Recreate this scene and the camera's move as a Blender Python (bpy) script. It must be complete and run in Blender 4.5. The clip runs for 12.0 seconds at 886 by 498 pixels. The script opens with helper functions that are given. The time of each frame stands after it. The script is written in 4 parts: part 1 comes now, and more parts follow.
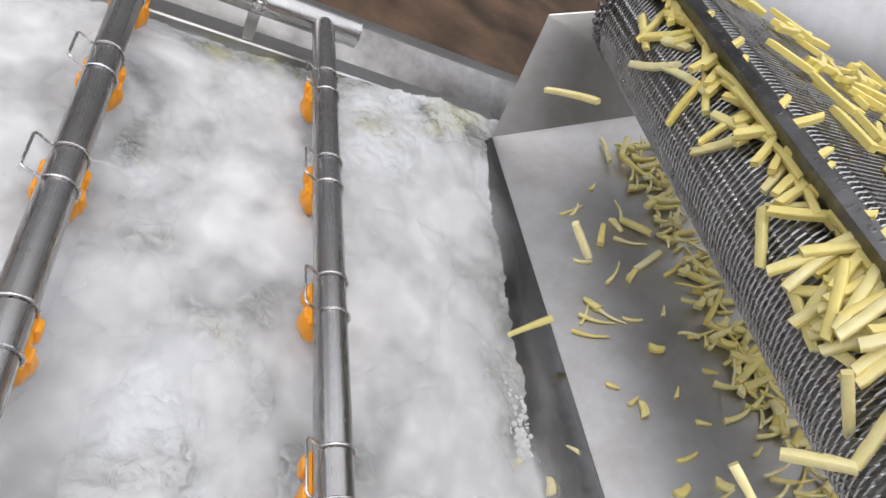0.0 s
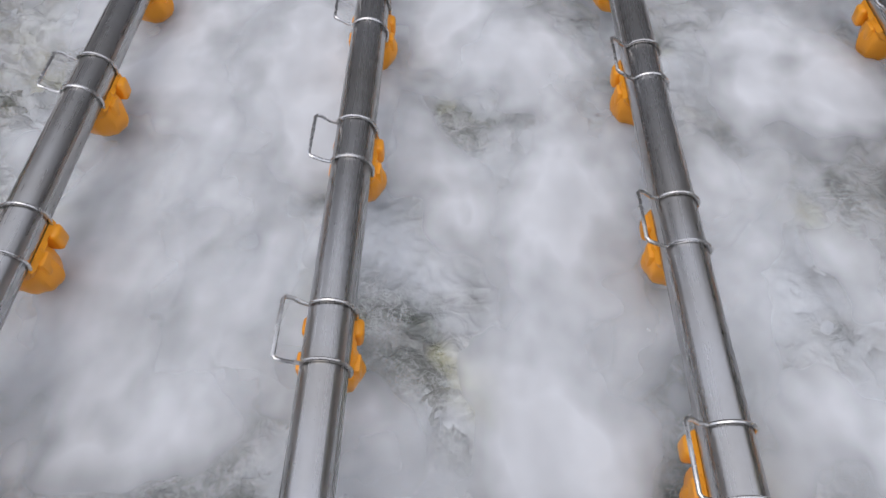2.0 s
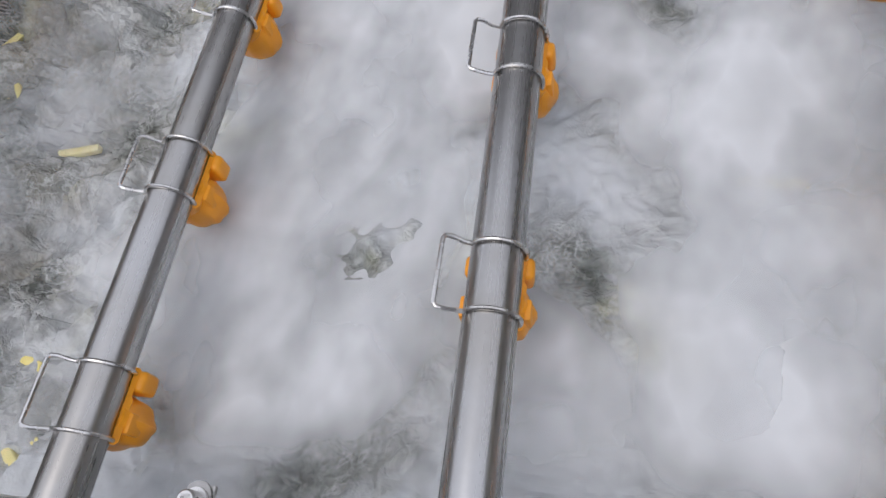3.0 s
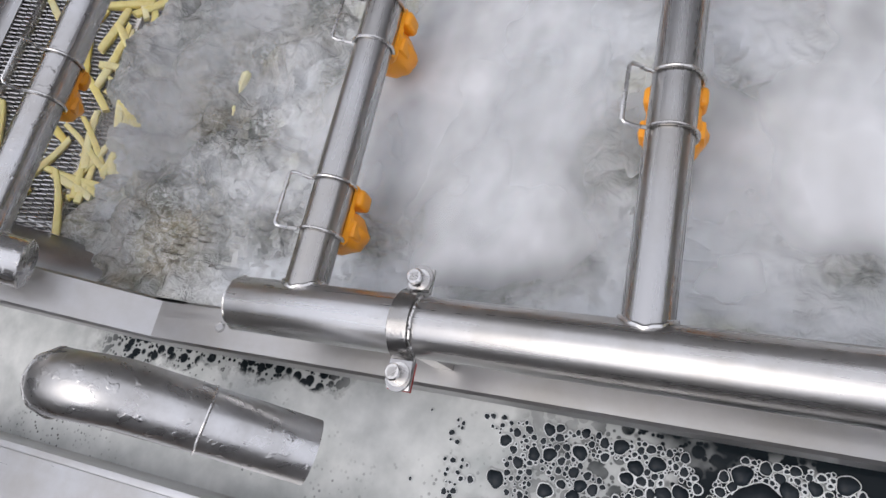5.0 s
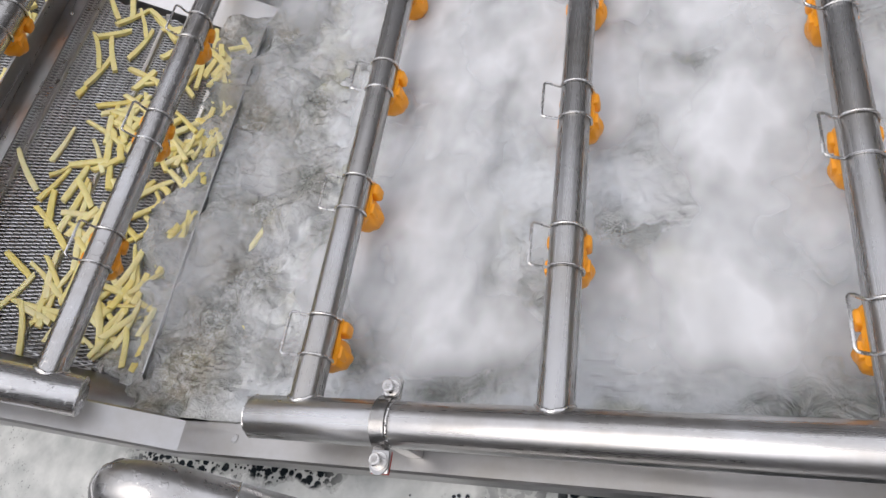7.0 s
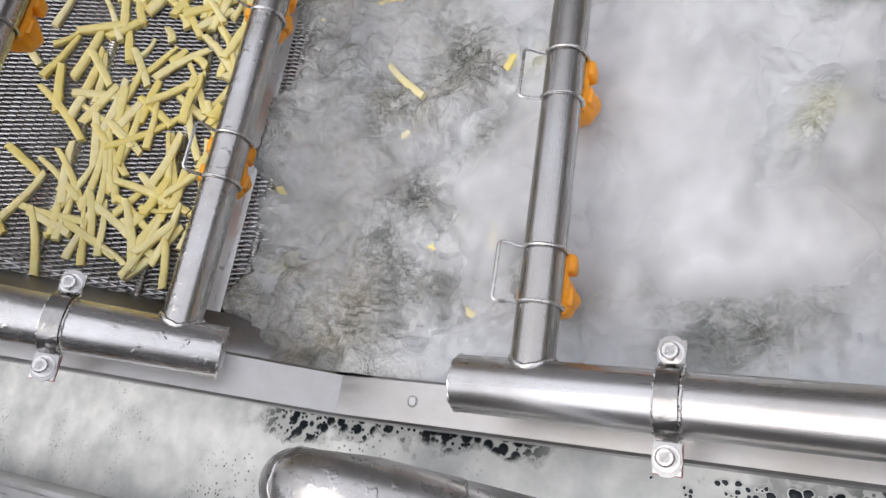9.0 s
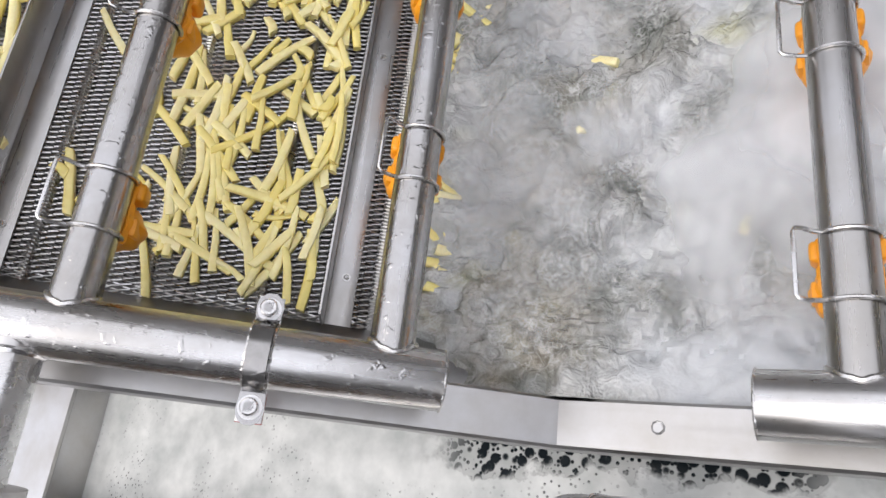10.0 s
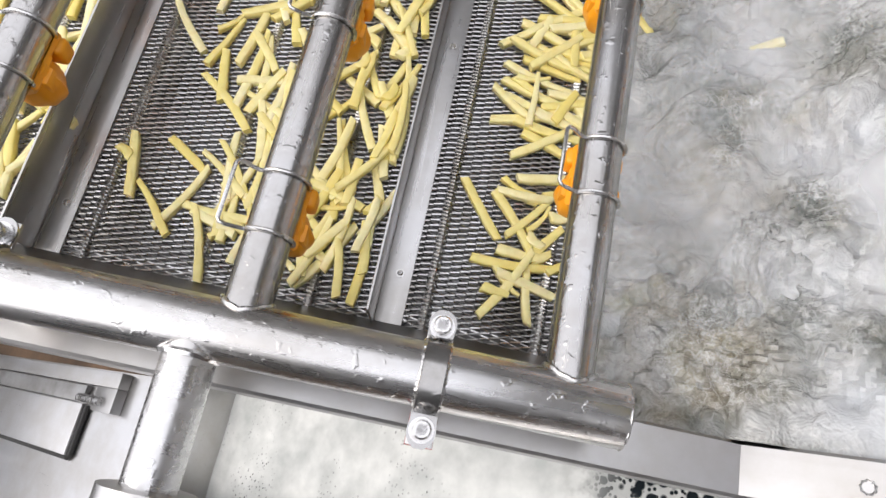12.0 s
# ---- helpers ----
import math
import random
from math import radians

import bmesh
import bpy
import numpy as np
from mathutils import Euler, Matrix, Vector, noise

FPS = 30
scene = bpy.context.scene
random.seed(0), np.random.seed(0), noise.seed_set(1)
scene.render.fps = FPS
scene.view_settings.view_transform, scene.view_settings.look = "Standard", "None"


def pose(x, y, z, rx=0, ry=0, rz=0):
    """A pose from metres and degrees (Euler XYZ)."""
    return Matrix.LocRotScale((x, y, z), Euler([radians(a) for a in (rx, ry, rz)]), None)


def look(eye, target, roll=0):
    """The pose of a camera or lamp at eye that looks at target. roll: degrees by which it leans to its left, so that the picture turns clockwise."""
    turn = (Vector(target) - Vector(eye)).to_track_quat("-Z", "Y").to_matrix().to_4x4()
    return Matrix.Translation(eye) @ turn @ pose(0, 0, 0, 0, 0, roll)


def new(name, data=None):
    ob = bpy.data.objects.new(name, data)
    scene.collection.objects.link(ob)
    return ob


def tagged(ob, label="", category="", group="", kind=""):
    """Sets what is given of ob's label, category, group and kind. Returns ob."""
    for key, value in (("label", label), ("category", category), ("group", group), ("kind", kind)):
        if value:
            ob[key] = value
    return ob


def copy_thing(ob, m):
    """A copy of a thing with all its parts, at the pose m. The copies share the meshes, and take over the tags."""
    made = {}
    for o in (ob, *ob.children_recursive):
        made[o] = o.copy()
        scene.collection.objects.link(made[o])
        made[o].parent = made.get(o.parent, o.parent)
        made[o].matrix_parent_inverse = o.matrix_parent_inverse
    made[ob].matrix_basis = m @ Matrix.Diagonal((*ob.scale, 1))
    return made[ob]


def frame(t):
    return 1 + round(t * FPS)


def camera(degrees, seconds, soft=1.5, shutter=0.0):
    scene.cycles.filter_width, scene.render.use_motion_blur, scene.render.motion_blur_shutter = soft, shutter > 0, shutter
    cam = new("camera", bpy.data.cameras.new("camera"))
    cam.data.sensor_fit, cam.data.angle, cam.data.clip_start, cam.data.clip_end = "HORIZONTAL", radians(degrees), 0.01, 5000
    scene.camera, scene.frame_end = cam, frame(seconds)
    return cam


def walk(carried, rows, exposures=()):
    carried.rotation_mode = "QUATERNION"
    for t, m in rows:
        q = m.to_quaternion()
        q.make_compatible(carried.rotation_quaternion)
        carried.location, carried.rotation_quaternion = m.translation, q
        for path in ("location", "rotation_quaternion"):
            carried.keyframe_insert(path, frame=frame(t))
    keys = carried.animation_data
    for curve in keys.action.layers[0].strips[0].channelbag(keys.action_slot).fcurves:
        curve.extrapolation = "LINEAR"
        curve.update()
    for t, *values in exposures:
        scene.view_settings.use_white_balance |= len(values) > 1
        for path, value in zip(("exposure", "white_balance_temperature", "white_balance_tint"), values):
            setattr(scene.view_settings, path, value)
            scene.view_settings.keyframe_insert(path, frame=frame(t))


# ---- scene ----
cam = camera(67.4, 12.0)

PATH = [
    (0, (0.689, -0.066, 0.582), (1.506, 1.257, -0.676), 34.4),
    (0.5, (0.646, -0.063, 0.553), (1.212, 1.192, -0.898), 25.7),
    (1, (0.568, -0.058, 0.524), (0.913, 1.145, -1.036), 16.5),
    (1.5, (0.478, -0.055, 0.493), (0.641, 1.113, -1.123), 9.1),
    (2, (0.413, -0.04, 0.479), (0.338, 1.107, -1.158), -3.1),
    (2.5, (0.396, -0.007, 0.466), (-0.014, 0.955, -1.24), -20.0),
    (2.7, (0.397, 0.018, 0.441), (-0.09, 0.932, -1.27), -24.4),
    (4.3, (0.333, -0.003, 0.404), (-0.325, 0.7, -1.349), -34.4),
    (4.5, (0.312, -0.016, 0.416), (-0.349, 0.643, -1.352), -36.8),
    (5, (0.357, -0.1, 0.489), (-0.457, 0.498, -1.238), -45.1),
    (5.5, (0.41, -0.137, 0.561), (-0.481, 0.552, -1.092), -48.9),
    (6, (0.45, -0.146, 0.603), (-0.35, 0.731, -1.006), -41.8),
    (6.5, (0.46, -0.153, 0.642), (-0.301, 0.819, -0.932), -36.9),
    (6.7, (0.466, -0.153, 0.658), (-0.284, 0.784, -0.942), -36.1),
    (8.3, (0.347, -0.136, 0.604), (-0.607, 0.696, -0.944), -45.5),
    (8.5, (0.309, -0.085, 0.581), (-0.628, 0.604, -1.050), -48.1),
    (9, (0.19, -0.074, 0.546), (-0.712, 0.545, -1.128), -50.9),
    (9.5, (0.068, -0.099, 0.528), (-0.906, 0.436, -1.134), -53.1),
    (10, (-0.011, -0.077, 0.539), (-1.019, 0.571, -1.062), -55.8),
    (10.5, (-0.012, -0.02, 0.566), (-1.106, 0.692, -0.949), -56.9),
    (11, (-0.004, -0.007, 0.561), (-1.181, 0.729, -0.879), -55.5),
    (11.5, (-0.057, -0.017, 0.558), (-1.224, 0.562, -0.955), -57.1),
    (12, (-0.097, -0.072, 0.554), (-1.312, 0.569, -0.904), -56.9),
]
EXPOSURES = [(0.0, 0.62, 6500, 12), (0.8, 0.38, 6250, 12), (1.5, 0.20, 6120, 14), (2.5, 0.18, 6180, 13), (4.5, 0.28, 6300, 13), (5.5, 0.42, 6320, 14),
             (6.5, 0.44, 6450, 13), (8.5, 0.50, 6430, 13), (9.5, 0.62, 6450, 13), (12.0, 0.90, 6600, 12)]
walk(cam, [(t, look(eye, target, roll)) for t, eye, target, roll in PATH], EXPOSURES)

# ---- world, sun, exposure ----
world = bpy.data.worlds.new("overcast_sky")
scene.world = world
world.use_nodes = True
wt = world.node_tree
sky = wt.nodes.new("ShaderNodeTexSky")
sky.sky_type = "NISHITA"
sky.sun_disc = False
sky.sun_elevation, sky.sun_rotation = radians(62), radians(200)
sky.dust_density, sky.air_density = 3.0, 1.0
veil = wt.nodes.new("ShaderNodeMix")                # an even cloud layer over the clear sky
veil.data_type = "RGBA"
veil.inputs["Factor"].default_value = 0.82
veil.inputs[7].default_value = (8.3, 8.35, 8.6, 1)
wt.links.new(sky.outputs["Color"], veil.inputs[6])
wt.links.new(veil.outputs[2], wt.nodes["Background"].inputs["Color"])
wt.nodes["Background"].inputs["Strength"].default_value = 0.12
sun = new("sun", bpy.data.lights.new("sun", "SUN"))
sun.data.energy, sun.data.angle, sun.data.color = 0.7, radians(50), (1.0, 0.95, 0.87)
sun.matrix_basis = look((-0.4, -1.0, 3.0), (0.2, 0.3, 0.0))

# ---- plan (metres) ----
SLOPE = 39.5                                     # the discharge elevator's incline
INCL = pose(-0.339, 0, 0.080, 0, SLOPE, 0)       # its spray plane: x down the slope, y across, z off the belt
UP = Vector((-math.cos(radians(SLOPE)), 0, math.sin(radians(SLOPE))))
RAIL_Z, WIDTH, BELT_D, BELT_V = -0.085, 1.05, 0.16, 0.0535
HEAD_R, TUBE_R = 0.0255, 0.0196
TZ = -0.165                                      # trough water


# ---- materials ----
def material(name):
    m = bpy.data.materials.new(name)
    m.use_nodes = True
    return m, m.node_tree, m.node_tree.nodes["Principled BSDF"]


def add(t, kind, **values):
    n = t.nodes.new(kind)
    for k, v in values.items():
        n.inputs[k.replace("_", " ")].default_value = v
    return n


def coords(t, scale=(1, 1, 1), rand=False):
    c, mp = t.nodes.new("ShaderNodeTexCoord"), t.nodes.new("ShaderNodeMapping")
    mp.inputs["Scale"].default_value = scale
    t.links.new(c.outputs["Object"], mp.inputs["Vector"])
    if rand:
        info = t.nodes.new("ShaderNodeObjectInfo")
        mul = t.nodes.new("ShaderNodeMath")
        mul.operation = "MULTIPLY"
        mul.inputs[1].default_value = 37.0
        t.links.new(info.outputs["Random"], mul.inputs[0])
        t.links.new(mul.outputs[0], mp.inputs["Location"])
    return mp.outputs["Vector"]


def noise_tex(t, vec, scale, detail=4.0, rough=0.55, distortion=0.0):
    n = add(t, "ShaderNodeTexNoise", Scale=scale, Detail=detail, Roughness=rough, Distortion=distortion)
    t.links.new(vec, n.inputs["Vector"])
    return n.outputs["Fac"]


def ramp(t, fac, stops):
    r = t.nodes.new("ShaderNodeValToRGB")
    e = r.color_ramp.elements
    while len(e) < len(stops):
        e.new(0.5)
    for el, (p, c) in zip(e, stops):
        el.position = p
        el.color = (c, c, c, 1) if isinstance(c, (int, float)) else (*c, 1)
    t.links.new(fac, r.inputs["Fac"])
    return r.outputs["Color"]


def bump(t, bsdf, fac, strength, distance):
    b = add(t, "ShaderNodeBump", Strength=strength, Distance=distance)
    t.links.new(fac, b.inputs["Height"])
    t.links.new(b.outputs["Normal"], bsdf.inputs["Normal"])


def mixed(t, fac, a, b):
    m = t.nodes.new("ShaderNodeMix")
    m.data_type = "RGBA"
    t.links.new(fac, m.inputs["Factor"])
    for socket, v in ((m.inputs[6], a), (m.inputs[7], b)):
        if isinstance(v, tuple):
            socket.default_value = (*v, 1)
        else:
            t.links.new(v, socket)
    return m.outputs[2]


def steel(name, tone=0.58, lo=0.18, hi=0.36, brush=(8, 260, 260), dirt=0.25, dents=0.0):
    """Brushed stainless: fine streaks along the rolling direction, water marks over them."""
    m, t, b = material(name)
    b.inputs["Metallic"].default_value = 1.0
    streak = noise_tex(t, coords(t, brush, True), 1.0, 3.0)
    stain = noise_tex(t, coords(t, (9, 9, 9), True), 1.0, 6.0, 0.65)
    spots = noise_tex(t, coords(t, (70, 70, 70), True), 1.0, 3.0)
    worn = ramp(t, stain, [(0.35, (tone * (1 - dirt), tone * (1 - dirt) * 0.97, tone * (1 - dirt) * 0.93)), (0.62, (tone, tone, tone * 1.01))])
    t.links.new(worn, b.inputs["Base Color"])
    mix = t.nodes.new("ShaderNodeMath")
    mix.operation = "MULTIPLY"
    t.links.new(streak, mix.inputs[0])
    t.links.new(ramp(t, spots, [(0.3, 0.88), (0.75, 1.12)]), mix.inputs[1])
    t.links.new(ramp(t, mix.outputs[0], [(0.2, lo), (0.8, hi)]), b.inputs["Roughness"])
    if dents:
        bump(t, b, ramp(t, noise_tex(t, coords(t, (105, 105, 105), True), 1.0, 2.0), [(0.60, 0.0), (0.70, 1.0)]), dents, 0.0010)
    else:
        bump(t, b, streak, 0.025, 0.0006)
    return m


PIPE_X = steel("polished_header_steel", 0.60, 0.23, 0.36, (6, 260, 260))
PIPE_WET = steel("wet_splashed_steel", 0.68, 0.15, 0.42, (8, 120, 120), 0.28, 0.32)
SHEET = steel("stainless_sheet", 0.60, 0.26, 0.40, (4, 320, 320), 0.16)
PLATE = steel("rail_steel", 0.48, 0.28, 0.46, (5, 160, 160), 0.14)
# low tone: the lower chute plate's dark reflection is put into the colour
PLUNGE = steel("smooth_wet_dimmed_steel", 0.30, 0.10, 0.2, (6, 90, 90), 0.15)
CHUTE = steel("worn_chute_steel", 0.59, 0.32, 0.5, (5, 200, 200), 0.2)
# darkened tone puts the shade between the belt wires into the pan
PAN = steel("shaded_pan_steel", 0.28, 0.4, 0.6, (20, 40, 40), 0.4)
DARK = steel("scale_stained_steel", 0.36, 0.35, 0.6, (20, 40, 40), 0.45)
WIRE = steel("belt_wire_steel", 0.62, 0.22, 0.4, (40, 40, 40), 0.3)
BOLT = steel("zinc_bolt_steel", 0.68, 0.2, 0.34, (90, 90, 90), 0.15)


def plain(name, colour, rough, grain=80.0, vary=0.18, relief=0.1, coat=0.0, rand=True, subsurface=0.0):
    m, t, b = material(name)
    n1 = noise_tex(t, coords(t, (1, 1, 1), rand), grain, 4.0)
    n2 = noise_tex(t, coords(t, (1, 1, 1), rand), grain * 0.13, 3.0)
    dark = tuple(c * (1 - vary) for c in colour)
    lite = tuple(min(1, c * (1 + vary * 0.5)) for c in colour)
    c1 = ramp(t, n2, [(0.3, dark), (0.7, lite)])
    t.links.new(mixed(t, ramp(t, n1, [(0.45, 0.0), (0.7, 0.35)]), c1, dark), b.inputs["Base Color"])
    b.inputs["Roughness"].default_value = rough
    b.inputs["Coat Weight"].default_value = coat
    if subsurface:
        b.inputs["Subsurface Weight"].default_value = subsurface
        b.inputs["Subsurface Radius"].default_value = (0.004, 0.003, 0.001)
    bump(t, b, n1, relief, 0.001)
    return m


def potato():
    m, t, b = material("raw_potato_flesh")
    info = t.nodes.new("ShaderNodeObjectInfo")
    tone = ramp(t, info.outputs["Random"], [(0.0, (0.84, 0.71, 0.22)), (0.35, (0.88, 0.79, 0.36)), (0.7, (0.90, 0.84, 0.50)), (1.0, (0.87, 0.76, 0.28))])
    n1 = noise_tex(t, coords(t, (1, 1, 1), True), 90, 4)
    t.links.new(mixed(t, ramp(t, n1, [(0.4, 0.0), (0.75, 0.45)]), tone, (0.74, 0.60, 0.16)), b.inputs["Base Color"])
    b.inputs["Roughness"].default_value = 0.42
    b.inputs["Coat Weight"].default_value = 0.25
    b.inputs["Subsurface Weight"].default_value = 0.15
    b.inputs["Subsurface Radius"].default_value = (0.004, 0.003, 0.001)
    bump(t, b, n1, 0.15, 0.0008)
    return m


POTATO = potato()
ORANGE = plain("orange_plastic", (0.95, 0.37, 0.014), 0.38, 60, 0.15, 0.08)
RUBBER = plain("black_rubber", (0.02, 0.02, 0.02), 0.6, 60, 0.3, 0.1)
RED = plain("red_gasket", (0.35, 0.03, 0.02), 0.6)
CONCRETE = plain("wet_brown_concrete", (0.12, 0.075, 0.045), 0.35, 22, 0.75, 0.6, 0.3, False)
WALL = plain("grey_reflection_wall", (0.22, 0.22, 0.22), 0.8, 4, 0.2, 0.1, 0.0, False)


def times(t, a, k):
    n = t.nodes.new("ShaderNodeMath")
    n.operation = "MULTIPLY"
    for socket, v in zip(n.inputs, (a, k)):
        if isinstance(v, (int, float)):
            socket.default_value = v
        else:
            t.links.new(v, socket)
    return n.outputs[0]


def strands(t, v, scale, half, wander=0.25):
    """Thin bright threads of foam: the zero line of a noise."""
    return ramp(t, noise_tex(t, v, scale, 3.0, 0.6, wander), [(0.5 - half, 0.0), (0.5, 1.0), (0.5 + half, 0.0)])


def reach(t, value, lo, hi, a=0.0, b=1.0):
    r = t.nodes.new("ShaderNodeMapRange")
    r.interpolation_type = "SMOOTHSTEP"
    for name, x in (("From Min", lo), ("From Max", hi), ("To Min", a), ("To Max", b)):
        r.inputs[name].default_value = x
    t.links.new(value, r.inputs["Value"])
    return r.outputs[0]


def water_material(name, foam=(0.60, 0.625, 0.65), murk_x=-0.06):
    """Aerated wash water: smooth white froth, broken by clear crinkled windows with threads of foam in them."""
    m, t, b = material(name)
    v = coords(t)
    sep = t.nodes.new("ShaderNodeSeparateXYZ")
    t.links.new(v, sep.inputs[0])
    near_belt = reach(t, sep.outputs["X"], murk_x, murk_x - 0.22)
    froth = ramp(t, noise_tex(t, v, 7.0, 4.0, 0.5), [(0.43, 0.0), (0.60, 1.0)])
    froth = times(t, froth, reach(t, near_belt, 0.0, 1.0, 1.0, 0.48))
    depth = ramp(t, noise_tex(t, v, 13, 4.0, 0.55, 0.08), [(0.36, (0.10, 0.11, 0.095)), (0.50, (0.25, 0.255, 0.24)), (0.64, (0.40, 0.405, 0.395))])
    fries = ramp(t, noise_tex(t, v, 8.5, 2.0, 0.5), [(0.58, 0.0), (0.68, 0.7)])               # potato seen through the water
    depth = mixed(t, fries, depth, (0.40, 0.385, 0.16))
    grain = noise_tex(t, v, 120, 4.0, 0.7)
    brown = mixed(t, ramp(t, grain, [(0.40, 0.0), (0.60, 1.0)]), (0.24, 0.205, 0.145), (0.43, 0.395, 0.33))
    stir = ramp(t, noise_tex(t, v, 9, 3.0, 0.55), [(0.44, 0.0), (0.60, 0.7)])
    depth = mixed(t, times(t, near_belt, stir), depth, brown)
    threads = t.nodes.new("ShaderNodeMath")
    threads.operation = "MAXIMUM"
    t.links.new(strands(t, v, 30, 0.035), threads.inputs[0])
    t.links.new(times(t, strands(t, v, 85, 0.05), 0.8), threads.inputs[1])
    patch = ramp(t, noise_tex(t, v, 16, 3.0), [(0.40, 0.15), (0.62, 1.0)])
    clear = mixed(t, times(t, times(t, threads.outputs[0], patch), 0.6), depth, (0.64, 0.65, 0.64))
    white = mixed(t, ramp(t, grain, [(0.35, 0.0), (0.68, 0.22)]), foam, tuple(c * 0.72 for c in foam))
    t.links.new(mixed(t, froth, clear, white), b.inputs["Base Color"])
    t.links.new(ramp(t, froth, [(0.0, 0.07), (1.0, 0.65)]), b.inputs["Roughness"])
    b.inputs["Specular IOR Level"].default_value = 0.6
    crinkle = noise_tex(t, v, 42, 3.0, 0.55, 0.5)
    bump(t, b, times(t, crinkle, ramp(t, froth, [(0.0, 1.0), (1.0, 0.14)])), 0.95, 0.013)
    return m


WATER = water_material("boiling_wash_water")


def trough_material():
    """Still dark water under white foam that breaks into bubble cells towards the open end."""
    m, t, b = material("trough_foam_water")
    v = coords(t)
    sep = t.nodes.new("ShaderNodeSeparateXYZ")
    t.links.new(v, sep.inputs[0])
    edge = t.nodes.new("ShaderNodeMath")
    edge.operation = "MULTIPLY_ADD"
    t.links.new(noise_tex(t, v, 12, 4.0), edge.inputs[0])
    edge.inputs[1].default_value = 0.30
    t.links.new(sep.outputs["X"], edge.inputs[2])

    def span(lo, hi):
        r = t.nodes.new("ShaderNodeMapRange")
        r.inputs["From Min"].default_value, r.inputs["From Max"].default_value = lo, hi
        r.inputs["To Min"].default_value, r.inputs["To Max"].default_value = 1.0, 0.0
        t.links.new(edge.outputs[0], r.inputs["Value"])
        return r.outputs[0]

    def cells(scale, lo, hi):
        """White froth left between round bubbles."""
        c = t.nodes.new("ShaderNodeTexVoronoi")
        c.inputs["Scale"].default_value = scale
        c.inputs["Randomness"].default_value = 0.85
        t.links.new(v, c.inputs["Vector"])
        return ramp(t, c.outputs["Distance"], [(lo, 0.0), (hi, 1.0)])

    def most(a, b):
        n = t.nodes.new("ShaderNodeMath")
        n.operation = "MAXIMUM"
        t.links.new(a, n.inputs[0])
        t.links.new(b, n.inputs[1])
        return n.outputs[0]

    solid = span(0.30, 0.42)
    raft = t.nodes.new("ShaderNodeVectorMath")           # a lone raft of bubbles on the open water
    raft.operation = "DISTANCE"
    raft.inputs[1].default_value = (0.405, -0.088, TZ)
    t.links.new(v, raft.inputs[0])
    zone = most(span(0.44, 0.50), ramp(t, raft.outputs["Value"], [(0.042, 1.0), (0.056, 0.0)]))
    web = times(t, times(t, cells(75, 0.40, 0.50), cells(170, 0.30, 0.42)), times(t, zone, 0.75))
    rim = t.nodes.new("ShaderNodeMath")                   # open water along the tank wall
    rim.operation = "MULTIPLY_ADD"
    t.links.new(noise_tex(t, v, 22, 4.0), rim.inputs[0])
    rim.inputs[1].default_value = 0.11
    t.links.new(sep.outputs["Y"], rim.inputs[2])
    gap = ramp(t, rim.outputs[0], [(0.001, 0.0), (0.012, 1.0)])
    west = t.nodes.new("ShaderNodeMapRange")
    west.inputs["From Min"].default_value, west.inputs["From Max"].default_value = -0.46, -0.38
    t.links.new(sep.outputs["X"], west.inputs["Value"])
    keep = t.nodes.new("ShaderNodeMath")
    keep.operation = "SUBTRACT"
    keep.inputs[0].default_value = 1.0
    east = t.nodes.new("ShaderNodeMapRange")
    east.inputs["From Min"].default_value, east.inputs["From Max"].default_value = 0.02, -0.06
    t.links.new(sep.outputs["X"], east.inputs["Value"])
    t.links.new(times(t, times(t, gap, west.outputs[0]), east.outputs[0]), keep.inputs[1])
    solid = times(t, solid, keep.outputs[0])
    pits = t.nodes.new("ShaderNodeTexVoronoi")
    pits.inputs["Scale"].default_value = 150
    t.links.new(v, pits.inputs["Vector"])
    pit = most(ramp(t, pits.outputs["Distance"], [(0.16, 0.0), (0.26, 1.0)]), ramp(t, noise_tex(t, v, 8, 4.0), [(0.50, 1.0), (0.64, 0.0)]))
    fac = most(times(t, solid, pit), web)
    haze = mixed(t, ramp(t, noise_tex(t, v, 18, 5.0), [(0.3, 0.0), (0.7, 1.0)]), (0.42, 0.44, 0.43), (0.70, 0.71, 0.69))
    t.links.new(mixed(t, fac, (0.012, 0.016, 0.019), haze), b.inputs["Base Color"])
    t.links.new(ramp(t, fac, [(0.0, 0.05), (1.0, 0.5)]), b.inputs["Roughness"])
    b.inputs["Specular IOR Level"].default_value = 0.07
    bump(t, b, most(times(t, noise_tex(t, v, 55, 3.0), 0.12), fac), 0.5, 0.004)
    return m


TROUGH_WATER = trough_material()


def steam_surface(m, t, b, alpha):
    t.links.new(alpha, b.inputs["Alpha"])
    b.inputs["Base Color"].default_value = (0.74, 0.755, 0.775, 1)
    b.inputs["Roughness"].default_value = 1.0
    b.inputs["Specular IOR Level"].default_value = 0.0
    return m


